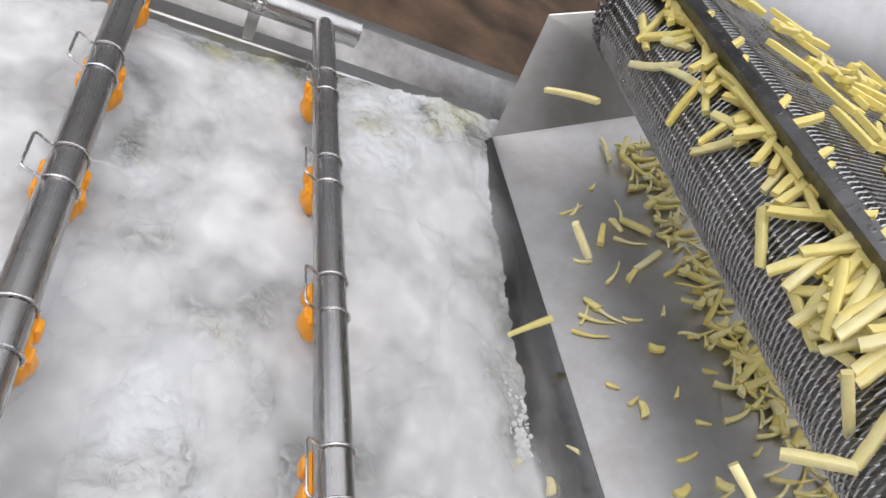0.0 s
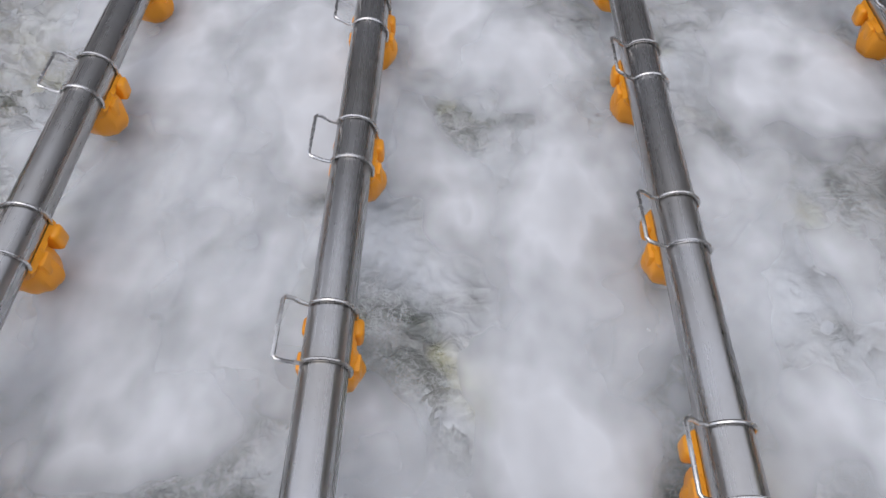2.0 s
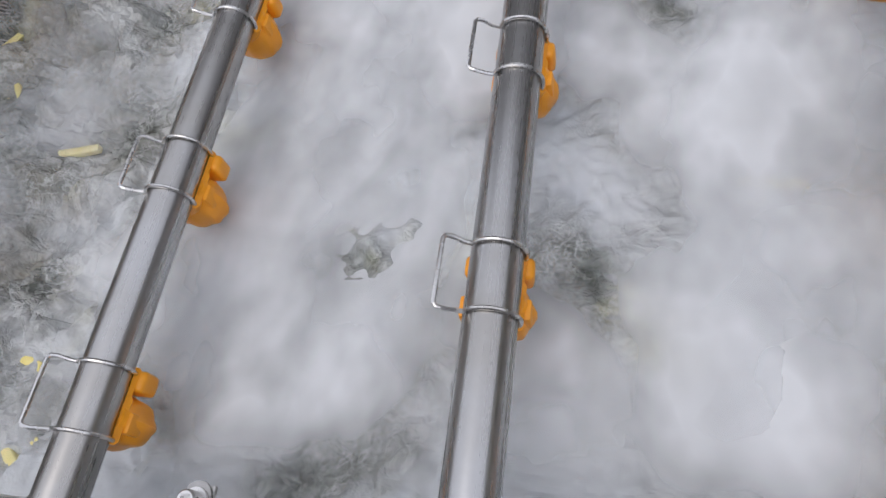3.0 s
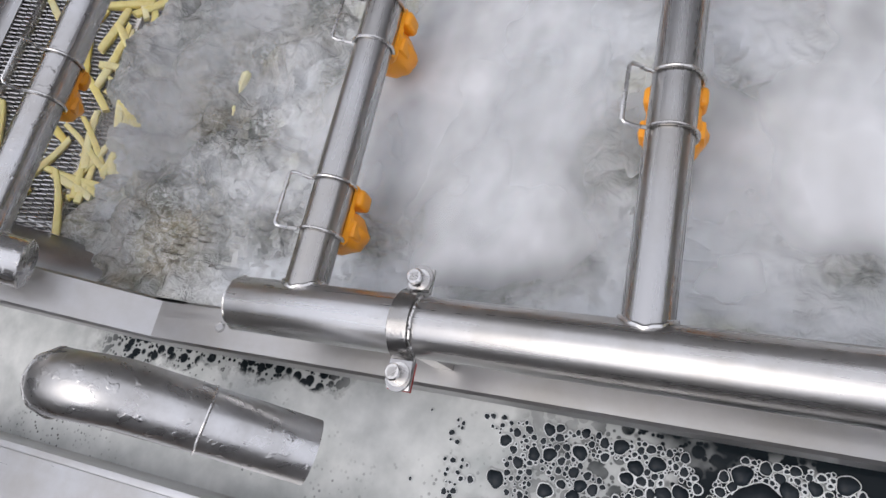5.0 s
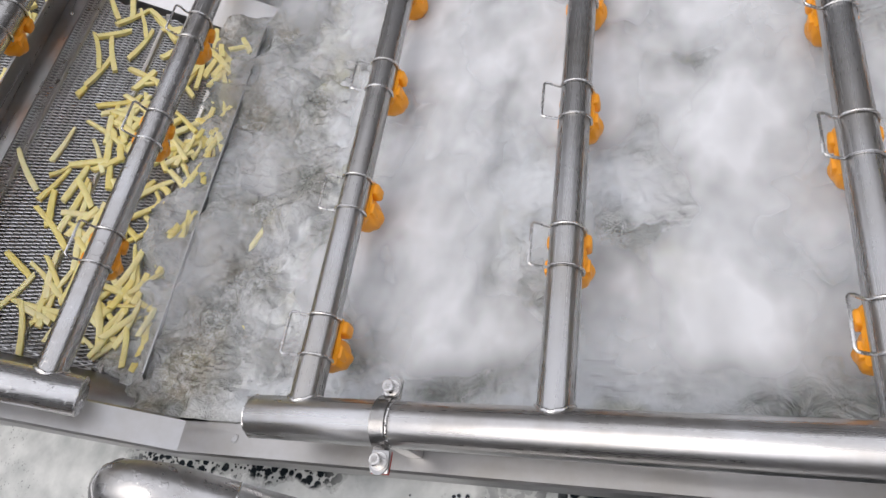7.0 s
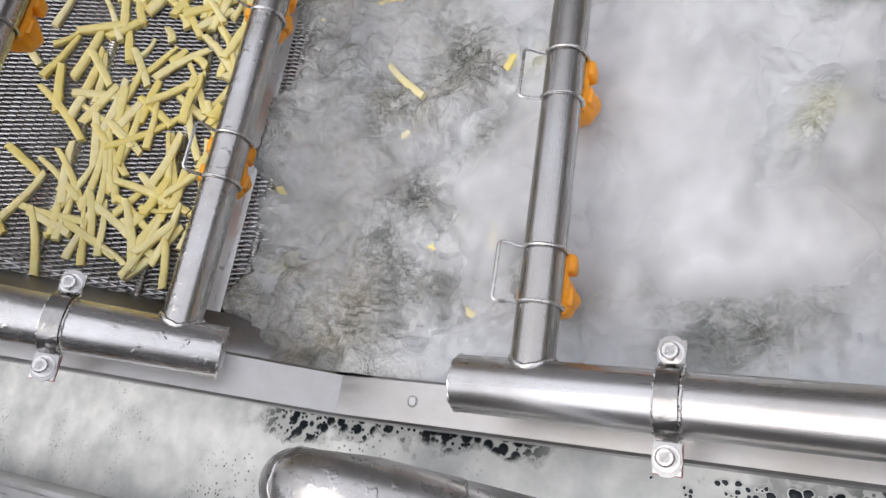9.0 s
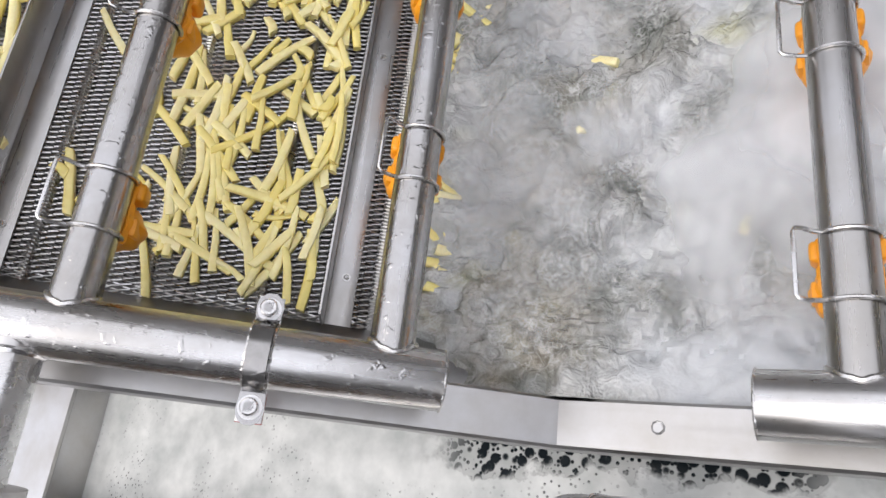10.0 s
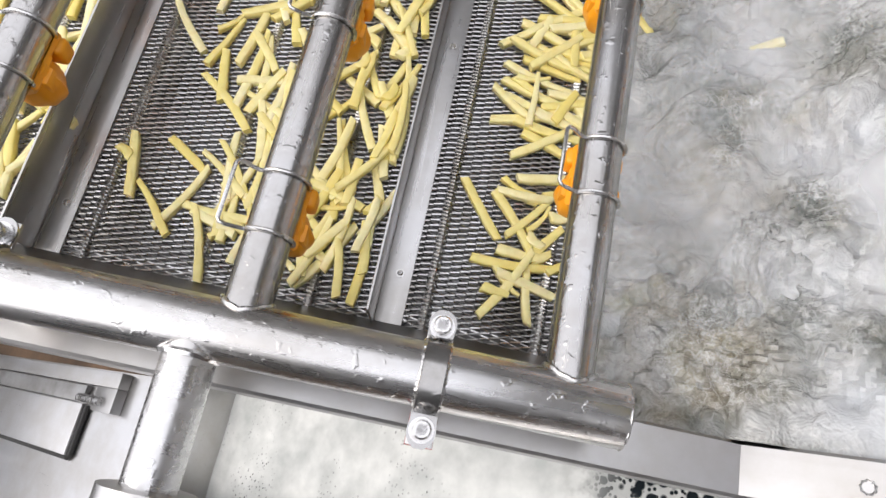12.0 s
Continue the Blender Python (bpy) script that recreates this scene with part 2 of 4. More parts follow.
def steam_layer_material():
    """A layer of steam hanging over the tank: soft billows with gaps, none over the belt's foot and the chute."""
    m, t, b = material("steam_layer")
    sep = t.nodes.new("ShaderNodeSeparateXYZ")
    t.links.new(coords(t), sep.inputs[0])
    v = coords(t, (1.0, 0.72, 1.0), True)
    fine = ramp(t, noise_tex(t, v, 17, 2.0, 0.45), [(0.30, 0.75), (0.62, 1.0)])
    x, y = sep.outputs["X"], sep.outputs["Y"]
    gather = t.nodes.new("ShaderNodeMath")                # thickest behind the first tube and towards the chute
    gather.operation = "MAXIMUM"
    t.links.new(times(t, times(t, reach(t, x, -0.12, 0.05), reach(t, x, 0.36, 0.20)), reach(t, y, 0.16, 0.46, 0.2, 1.0)), gather.inputs[0])
    t.links.new(times(t, reach(t, x, 0.66, 0.84), 0.45), gather.inputs[1])
    dense = t.nodes.new("ShaderNodeMath")
    dense.operation = "MULTIPLY_ADD"
    t.links.new(gather.outputs[0], dense.inputs[0])
    dense.inputs[1].default_value = 0.075
    t.links.new(noise_tex(t, v, 6.4, 3.5, 0.47, 0.08), dense.inputs[2])
    cloud = ramp(t, dense.outputs[0], [(0.482, 0.0), (0.675, 0.84)])
    edge = times(t, times(t, times(t, reach(t, x, -0.41, -0.30), reach(t, x, -0.20, 0.02, 0.48, 1.0)), reach(t, x, 1.24, 1.12)), times(t, reach(t, y, 0.045, 0.13), reach(t, y, 1.00, 0.90)))
    return steam_surface(m, t, b, times(t, times(t, cloud, fine), edge))


STEAM_LAYER = steam_layer_material()


def bubble_material():
    """A thin clear film; the dark water shows through it."""
    m, t, b = material("bubble_film_on_dark_water")
    v = coords(t)
    t.links.new(ramp(t, noise_tex(t, v, 60, 3.0), [(0.35, (0.012, 0.017, 0.022)), (0.7, (0.030, 0.036, 0.042))]), b.inputs["Base Color"])
    b.inputs["Roughness"].default_value = 0.06
    b.inputs["Specular IOR Level"].default_value = 0.12
    return m


BUBBLE = bubble_material()
FOAM_WHITE = plain("white_foam_walls", (0.72, 0.74, 0.74), 0.4, 120, 0.3, 0.2, 0.2, False)
ELBOW = steel("dull_wet_pipe_steel", 0.60, 0.20, 0.42, (20, 60, 60), 0.4, 0.3)


# ---- building ----
def part(name, bm, mat, parent=None, label="", smooth=True, kind=""):
    me = bpy.data.meshes.new(name)
    bm.to_mesh(me)
    bm.free()
    me.materials.append(mat)
    if smooth:
        me.polygons.foreach_set("use_smooth", [True] * len(me.polygons))
        me.set_sharp_from_angle(angle=radians(38))
    ob = new(name, me)
    ob.parent = parent
    return tagged(ob, label, kind=kind)


def thing(name, m, label, category, group="", kind=""):
    ob = new(name)
    ob.empty_display_size = 0.05
    ob.matrix_basis = m
    return tagged(ob, label, category, group, kind)


def box(bm, lo, hi, bevel=0.0, seg=2, m=None):
    made = bmesh.ops.create_cube(bm, size=1)["verts"]
    for v in made:
        v.co = Vector([lo[i] + (v.co[i] + 0.5) * (hi[i] - lo[i]) for i in range(3)])
    if bevel:
        edges = list({e for v in made for e in v.link_edges})
        res = bmesh.ops.bevel(bm, geom=edges, offset=bevel, segments=seg, affect="EDGES", profile=0.6)
        made = list({v for f in res["faces"] for v in f.verts} | {v for v in made if v.is_valid})
    if m:
        bmesh.ops.transform(bm, matrix=m, verts=made)
    return made


def sweep(bm, pts, r, n=16, caps=True, closed=False):
    """A round bar or pipe along points, its turn carried from point to point."""
    pts = [Vector(p) for p in pts]
    k = len(pts)
    rings, side = [], None
    for i, p in enumerate(pts):
        a = pts[(i - 1) % k] if closed or i else p
        b = pts[(i + 1) % k] if closed or i < k - 1 else p
        d = (b - a).normalized()
        if side is None:
            side = d.orthogonal().normalized()
        side = (side - d * side.dot(d)).normalized()
        up = d.cross(side)
        rr = r[i] if isinstance(r, (list, tuple)) else r
        rings.append([bm.verts.new(p + rr * (math.cos(q) * side + math.sin(q) * up)) for q in [2 * math.pi * j / n for j in range(n)]])
    for i in range(k if closed else k - 1):
        a, b = rings[i], rings[(i + 1) % k]
        for j in range(n):
            bm.faces.new((a[j], a[(j + 1) % n], b[(j + 1) % n], b[j]))
    if caps and not closed:
        bm.faces.new(rings[0][::-1])
        bm.faces.new(rings[-1])
    return rings


def pipe(bm, a, b, r, n=32, rim=0.002):
    a, b = Vector(a), Vector(b)
    d = (b - a).normalized() * rim
    sweep(bm, [a, a + d * 0.3, a + d, b - d, b - d * 0.3, b], [r - rim, r - rim * 0.3, r, r, r - rim * 0.3, r - rim], n)


def weld(bm, centre, axis, r, bead=0.0022, n=40):
    """A rippled weld bead round a joint."""
    axis = Vector(axis).normalized()
    s = axis.orthogonal().normalized()
    u = axis.cross(s)
    pts = [Vector(centre) + (r + 0.0007 * math.sin(9 * q)) * (math.cos(q) * s + math.sin(q) * u) for q in [2 * math.pi * j / n for j in range(n)]]
    sweep(bm, pts, bead, 6, closed=True)


def grid(nx, ny, f):
    bm = bmesh.new()
    vs = [[bm.verts.new(f(i / nx, j / ny)) for j in range(ny + 1)] for i in range(nx + 1)]
    for i in range(nx):
        for j in range(ny):
            bm.faces.new((vs[i][j], vs[i + 1][j], vs[i + 1][j + 1], vs[i][j + 1]))
    return bm


def slab(name, lo, hi, mat, label, category, bevel=0.002, parent=None, kind="structure", m=None):
    bm = bmesh.new()
    box(bm, lo, hi, bevel, 2, m)
    return tagged(part(name, bm, mat, parent, smooth=True), label, category, kind=kind)


# ---- ground, and unseen walls added for dark reflections ----
bm = grid(40, 40, lambda a, b: Vector((-60 + 120 * a, -60 + 120 * b, -1.0)))
tagged(part("ground", bm, CONCRETE, smooth=False), "wet brown concrete floor under the washing line", "floor", kind="structure")
# added out of view: they block the low sky and darken the pipe edges
for n, (lo, hi) in enumerate((((-7, 6, -1), (9, 6.2, 7.5)), ((-7, -5.2, -1), (9, -5, 3.2)), ((-7.2, -5, -1), (-7, 6, 3.2)), ((9, -5, -1), (9.2, 6, 5.0)))):
    slab("wall_%s" % ("north", "south", "west", "east")[n], lo, hi, WALL, "unseen plain grey wall added to darken reflections in the steel", "wall", 0.0)


# ---- tank ----
def rail(name, y0, label):
    """Folded top rail: level along the tank, bent up along the elevator."""
    bm = bmesh.new()
    bend = Vector((-0.25, 0, RAIL_Z))
    half = math.tan(radians(SLOPE / 2))
    prof = [(0.0, 0.0), (0.003, 0.003), (0.045, 0.003), (0.048, 0.0), (0.048, -0.040), (0.0, -0.040)]
    rows = []
    for px, kind in ((1.30, 0), (-0.25, 1), (-1.45, 2)):
        ring = []
        for py, pz in prof:
            if kind == 0:
                p = Vector((px, 0, RAIL_Z + pz))
            elif kind == 1:
                p = bend + Vector((half * pz, 0, pz))
            else:
                p = bend + UP * 1.3 + pz * Vector((math.sin(radians(SLOPE)), 0, math.cos(radians(SLOPE))))
            ring.append(bm.verts.new((p.x, y0 + py, p.z)))
        rows.append(ring)
    for a, b in zip(rows, rows[1:]):
        for j in range(6):
            bm.faces.new((a[j], a[(j + 1) % 6], b[(j + 1) % 6], b[j]))
    bm.faces.new(rows[0][::-1])
    bm.faces.new(rows[-1])
    bmesh.ops.recalc_face_normals(bm, faces=bm.faces)
    return tagged(part(name, bm, PLATE), label, "tank rail", kind="structure")


rail("trim_near", -0.038, "folded stainless steel rail along the tank edge")
bm = bmesh.new()
weld(bm, (-0.155, -0.013, RAIL_Z + 0.0032), (0, 0, 1), 0.0052, 0.0009)
sweep(bm, [(-0.155, -0.013, RAIL_Z + 0.0029), (-0.155, -0.013, RAIL_Z + 0.0040)], 0.0042, 20)
tagged(part("rivet", bm, PLATE), "small steel rivet in the tank rail", "rivet", kind="structure")
rail("trim_far", WIDTH - 0.010, "folded stainless steel rail along the far tank edge")


def side_plate(name, y0, y1, label, mat):
    bm = bmesh.new()
    A, B = Vector((-0.25, 0, RAIL_Z - 0.04)), Vector((-0.25, 0, RAIL_Z - 0.04)) + UP * 1.3
    outline = [(1.30, A.z), (A.x, A.z), (B.x, B.z), (B.x, -0.6), (1.30, -0.6)]
    near, far = ([bm.verts.new((x, y, z)) for x, z in outline] for y in (y0, y1))
    bm.faces.new(near)
    bm.faces.new(far[::-1])
    for j in range(5):
        bm.faces.new((near[j], far[j], far[(j + 1) % 5], near[(j + 1) % 5]))
    bmesh.ops.recalc_face_normals(bm, faces=bm.faces)
    return tagged(part(name, bm, mat, smooth=False), label, "tank wall", kind="structure")


side_plate("tank_wall_near", -0.004, 0.010, "bright stainless side wall of the wash tank", SHEET)
side_plate("tank_wall_far", WIDTH - 0.010, WIDTH + 0.004, "stained stainless far side wall of the wash tank", DARK)
for lx in (-0.2, 1.22):
    for ly in (0.0, WIDTH - 0.04):
        slab("tank_leg", (lx, ly, -1.0), (lx + 0.04, ly + 0.04, -0.612), DARK, "square steel leg under the wash tank", "leg", 0.002)
slab("tank_floor", (-0.25, 0.010, -0.61), (1.30, WIDTH - 0.010, -0.60), DARK, "stainless floor of the wash tank", "tank floor", 0)
# pan coloured dark so that the mesh gaps read as shaded
bm = bmesh.new()
box(bm, (-1.3, 0.012, -0.236), (0.30, WIDTH - 0.012, -0.230), 0, 2, INCL)
tagged(part("elevator_pan", bm, PAN, smooth=False), "steel drip pan under the mesh belt, darkened for the shade there", "pan", kind="structure")

LEDGE = steel("brown_stained_ledge_steel", 0.40, 0.3, 0.5, (6, 120, 120), 0.35)


# sloping guard along the belt's far edge
def guard(name, prof, mat, label):
    bm = bmesh.new()
    rows = []
    for x in (-1.25, -0.6, 0.22):
        ring = [bm.verts.new(INCL @ Vector((x, y, z))) for y, z in prof] + [bm.verts.new(INCL @ Vector((x, y + 0.001, z - 0.003))) for y, z in reversed(prof)]
        rows.append(ring)
    k = len(rows[0])
    for p, q in zip(rows, rows[1:]):
        for j in range(k):
            bm.faces.new((p[j], p[(j + 1) % k], q[(j + 1) % k], q[j]))
    bm.faces.new(rows[0][::-1])
    bm.faces.new(rows[-1])
    bmesh.ops.recalc_face_normals(bm, faces=bm.faces)
    return tagged(part(name, bm, mat), label, "guard", kind="structure")


guard("belt_guard", [(0.770, -0.175), (0.771, -0.150), (0.832, -0.112)], SHEET, "bright sloping stainless guard along the mesh belt")
guard("belt_ledge", [(0.0115, -0.118), (0.030, -0.120), (0.064, -0.152)], LEDGE, "brown-stained steel ledge beside the mesh belt")
guard("belt_guard_shelf", [(0.834, -0.1125), (1.035, -0.105)], DARK, "dull steel cover between guard and tank wall")

# far gutter
slab("gutter_floor", (-0.3, WIDTH + 0.042, -0.150), (1.42, WIDTH + 0.047, -0.145), SHEET, "stainless far gutter floor", "gutter", 0.001)
slab("gutter_wall", (-0.3, 0, 0), (1.42, 0.129, 0.004), DARK, "sloping stainless far gutter wall", "gutter", 0.001, m=pose(0, WIDTH + 0.047, -0.144, 41, 0, 0))
slab("gutter_lip", (-0.3, WIDTH + 0.144, -0.066), (1.42, WIDTH + 0.190, -0.06), SHEET, "stainless far gutter lip", "gutter", 0.001)

# near overflow trough
slab("trough_wall_near", (-1.08, -0.193, -0.5), (1.6, -0.185, -0.10), SHEET, "stainless outer wall of the overflow trough", "trough wall", 0.001)
slab("trough_lip", (-1.08, -0.46, -0.104), (1.6, -0.193, -0.10), SHEET, "folded stainless lip of the overflow trough", "trough lip", 0.001)
slab("trough_floor", (-1.08, -0.185, -0.5), (1.6, -0.004, -0.495), DARK, "stainless floor of the overflow trough", "trough floor", 0)


def trough_height(a, b):
    x, y = -1.08 + 2.66 * a, -0.185 + 0.181 * b
    return Vector((x, y, TZ + 0.0012 * noise.noise((x * 20, y * 20, 0)) + 0.0004 * noise.noise((x * 60, y * 60, 4))))


tagged(part("trough_water", grid(360, 40, trough_height), TROUGH_WATER), "dark trough water under white foam", "water", kind="structure")


# ---- wash water ----
def lumps(x, y, s=0.0, boil=0.0):
    w = Vector((x, y, s))
    q = w * 5.0 + 0.25 * Vector((noise.noise(w * 9), noise.noise(w * 9 + Vector((5, 2, 1))), 0))
    h = 0.009 * noise.noise(q) + 0.006 * (2 * abs(noise.noise(q * 2.3 + Vector((3, 1, 7)))) - 0.5)
    wild = max(0.0, min(1.0, 0.5 + 1.6 * noise.noise(w * 4.3 + Vector((9, 4, 2)))))
    h += boil * 0.020 * (2 * abs(noise.noise(w * 8.5 + 0.6 * Vector((noise.noise(w * 14), noise.noise(w * 14 + Vector((7, 7, 7))), 0)))) - 0.45)
    h += (0.4 + wild + boil) * (0.0034 * (1 - 2 * abs(noise.noise(q * 6.1))) + 0.0026 * (1 - 2 * abs(noise.noise(q * 13)))) + 0.0010 * noise.noise(q * 23)
    return h


def surge(x, y=0.3):
    """The mean level: it rises to the belt and falls off to the near end of the chute."""
    k = min(1, max(0, (-0.12 - x) / 0.30))
    j = min(1, max(0, (x - 0.85) / 0.32))
    return -0.105 + 0.037 * k * k * (3 - 2 * k) + j * j * (3 - 2 * j) * (0.030 * y * y - 0.034 * (1 - y))


def boil(x):
    """The churn grows towards the belt."""
    return 1.4 * min(1.0, max(0.0, (0.05 - x) / 0.25))


def water_height(a, b):
    x, y = -0.47 + 1.78 * a, 0.010 + (WIDTH - 0.020) * b
    edge = min(1.0, (y - 0.010) / 0.05)                    # calmer and a little higher against the wall
    return Vector((x, y, surge(x, y) + lumps(x, y, 0.0, boil(x)) * (0.25 + 0.75 * edge) + 0.010 * (1 - edge)))


tagged(part("water", grid(440, 256, water_height), WATER), "churning white bubbling wash water in the tank", "water", kind="structure")


# ---- spray manifolds ----
def manifold(name, m, x0, x1, tubes, mat, tube_mat, label, stub=None):
    root = thing(name, m, label, "spray pipe")
    for y, header in ((0.0, "header_pipe"), (WIDTH, "far_header_pipe")):
        bm = bmesh.new()
        pipe(bm, (x0, y, 0), (x1, y, 0), HEAD_R, 48)
        h = part(header, bm, mat, root, "polished stainless header pipe")
        for x in (x0, x1):
            bm = bmesh.new()
            weld(bm, (x + (0.0015 if x == x0 else -0.0015), y, 0), (1, 0, 0), HEAD_R - 0.0008, 0.0013)
            part("weld_bead", bm, BOLT, h)
    for x in tubes:
        bm = bmesh.new()
        sweep(bm, [(x, 0.015, 0), (x, WIDTH - 0.015, 0)], TUBE_R, 40)
        t = part("spray_tube", bm, tube_mat, root, "brushed stainless spray tube")
        bm = bmesh.new()
        pts = []
        for j in range(48):
            q = 2 * math.pi * j / 48
            px, pz = (TUBE_R + 0.0008) * math.cos(q), (TUBE_R + 0.0008) * math.sin(q)
            pts.append((x + px, math.sqrt(HEAD_R ** 2 - min(pz * pz, HEAD_R ** 2 * 0.9)) + 0.001 + 0.0005 * math.sin(11 * q), pz))
        sweep(bm, pts, 0.0022, 6, closed=True)
        part("weld_bead", bm, BOLT, t)
    if stub is not None:
        bm = bmesh.new()
        sweep(bm, [(stub, -0.012, 0), (stub, -0.122, -0.004)], 0.021, 40)
        s = part("inlet_pipe", bm, PIPE_WET, root, "wet stainless inlet pipe")
        bm = bmesh.new()
        weld(bm, (stub, -0.0235, 0), (0, 1, 0), 0.0215, 0.003)
        part("weld_bead", bm, BOLT, s)
        bm = bmesh.new()
        d = Vector((0, -0.110, -0.004)).normalized()
        e = Vector((stub, -0.122, -0.004))
        sweep(bm, [e - d * 0.001, e, e + d * 0.012, e + d * 0.013], [0.03, 0.036, 0.036, 0.034], 40)
        part("inlet_flange", bm, SHEET, s)
    return root


PIPE_Y = steel("brushed_tube_steel", 0.46, 0.25, 0.31, (300, 4, 300), 0.14)
TUBE_WET = steel("wet_tube_steel", 0.50, 0.15, 0.34, (160, 6, 160), 0.2, 0.35)
manifold("spray_manifold", pose(0, 0, 0), -0.067, 0.966, (0.0, 0.3, 0.6, 0.9), PIPE_X, PIPE_Y, "stainless steel spray manifold across the wash tank")
manifold("spray_manifold", INCL, -0.75, 0.047, (0.0, -0.259, -0.518), PIPE_WET, TUBE_WET, "wet stainless spray manifold over the inclined belt", stub=-0.29)


# ---- pipe clamps on posts ----
STRAP = steel("pressed_strap_steel", 0.50, 0.14, 0.3, (60, 60, 60), 0.35, 0.12)


def bolt(o, r=0.0072, h=0.0125, washer=0.0098):
    """A socket-head bolt on its washer, standing on o."""
    bm = bmesh.new()
    up = [o + Vector((0, 0, z)) for z in (0, 0.0016, 0.0016, h - 0.0012, h, h, h - 0.009, h - 0.009)]
    sweep(bm, up, [washer, washer, r, r, r - 0.0012, r * 0.56, r * 0.52, 0.0002], 24)
    return bm


def clamp(m, group):
    root = thing("pipe_clamp", m, "stainless two-bolt clamp holding the header pipe", "pipe clamp", group)
    bm = bmesh.new()
    prof = [(-y, 0.004) for y in (0.0555, 0.0545, 0.052, 0.048, 0.044, 0.030)]
    prof += [((HEAD_R + 0.0025) * math.cos(q), (HEAD_R + 0.0025) * math.sin(q)) for q in [radians(172 - 164 * i / 20) for i in range(21)]]
    prof += [(y, 0.004) for y in (0.030, 0.040, 0.044, 0.048, 0.0505, 0.0515)]
    n = len(prof)
    outer = []
    for i, (y, z) in enumerate(prof):
        a, b = prof[max(0, i - 1)], prof[min(n - 1, i + 1)]
        d = Vector((b[0] - a[0], b[1] - a[1])).normalized()
        outer.append((y - d.y * 0.0026, z + d.x * 0.0026))
    def half(y):
        return 0.0086 + 0.0026 * min(1.0, max(0.0, (abs(y) - 0.026) / 0.008)) if abs(y) < (0.040 if y > 0 else 0.044) else 0.0112 * math.sqrt(max(0.06, 1 - ((abs(y) - (0.040 if y > 0 else 0.044)) / 0.0117) ** 2))
    rows = [[bm.verts.new((s * half(y), y, z)) for s in (-1, 1)] + [bm.verts.new((s * half(y), yo, zo)) for s in (1, -1)] for (y, z), (yo, zo) in zip(prof, outer)]
    for a, b in zip(rows, rows[1:]):
        for j in range(4):
            bm.faces.new((a[j], a[(j + 1) % 4], b[(j + 1) % 4], b[j]))
    bm.faces.new(rows[0][::-1])
    bm.faces.new(rows[-1])
    bmesh.ops.recalc_face_normals(bm, faces=bm.faces)
    strap = part("strap", bm, STRAP, root)
    for s in (-1, 1):
        bm = bmesh.new()
        pts, rad = [], []
        for i in range(46):
            q = radians(168 - 156 * i / 45)
            wob = noise.noise((i * 0.55, s * 3.0, 1.0))
            pts.append((s * (0.0094 + 0.0012 * wob), (HEAD_R + 0.0008) * math.cos(q), (HEAD_R + 0.0008) * math.sin(q)))
            rad.append(0.0017 + 0.0010 * noise.noise((i * 0.8, s * 5.0, 7.0)))
        sweep(bm, pts, rad, 7)
        part("weld_bead", bm, BOLT, strap)
    for s in (-1, 1):
        part("bolt", bolt(Vector((0, 0.0375 if s > 0 else -0.042, 0.0066))), BOLT, root, "zinc socket-head bolt")
    bm = bmesh.new()
    box(bm, (-0.0105, -0.0535, 0.0), (0.0105, -0.0275, 0.0038), 0.001)
    part("saddle_plate", bm, SHEET, root)
    bm = bmesh.new()
    box(bm, (-0.0105, 0.0275, 0.0), (0.0105, 0.0495, 0.0038), 0.001)
    part("saddle_plate", bm, SHEET, root)
    bm = bmesh.new()
    box(bm, (-0.010, -0.020, -0.0815), (0.010, 0.004, -0.024), 0.001)
    part("post", bm, SHEET, root)
    bm = bmesh.new()
    box(bm, (-0.0108, -0.054, -0.0016), (0.0108, -0.030, -0.0001), 0.0005)
    part("gasket", bm, RED, root, "red rubber gasket strip")
    return root


base = clamp(pose(0.115, 0, 0), "clamps on the header pipes")
for m in (pose(0.115, WIDTH, 0, 0, 0, 180), pose(0.785, 0, 0), pose(0.785, WIDTH, 0, 0, 0, 180), INCL @ pose(-0.105, 0, 0), INCL @ pose(-0.105, WIDTH, 0, 0, 0, 180),
          INCL @ pose(-0.46, 0, 0), INCL @ pose(-0.46, WIDTH, 0, 0, 0, 180)):
    copy_thing(base, m)


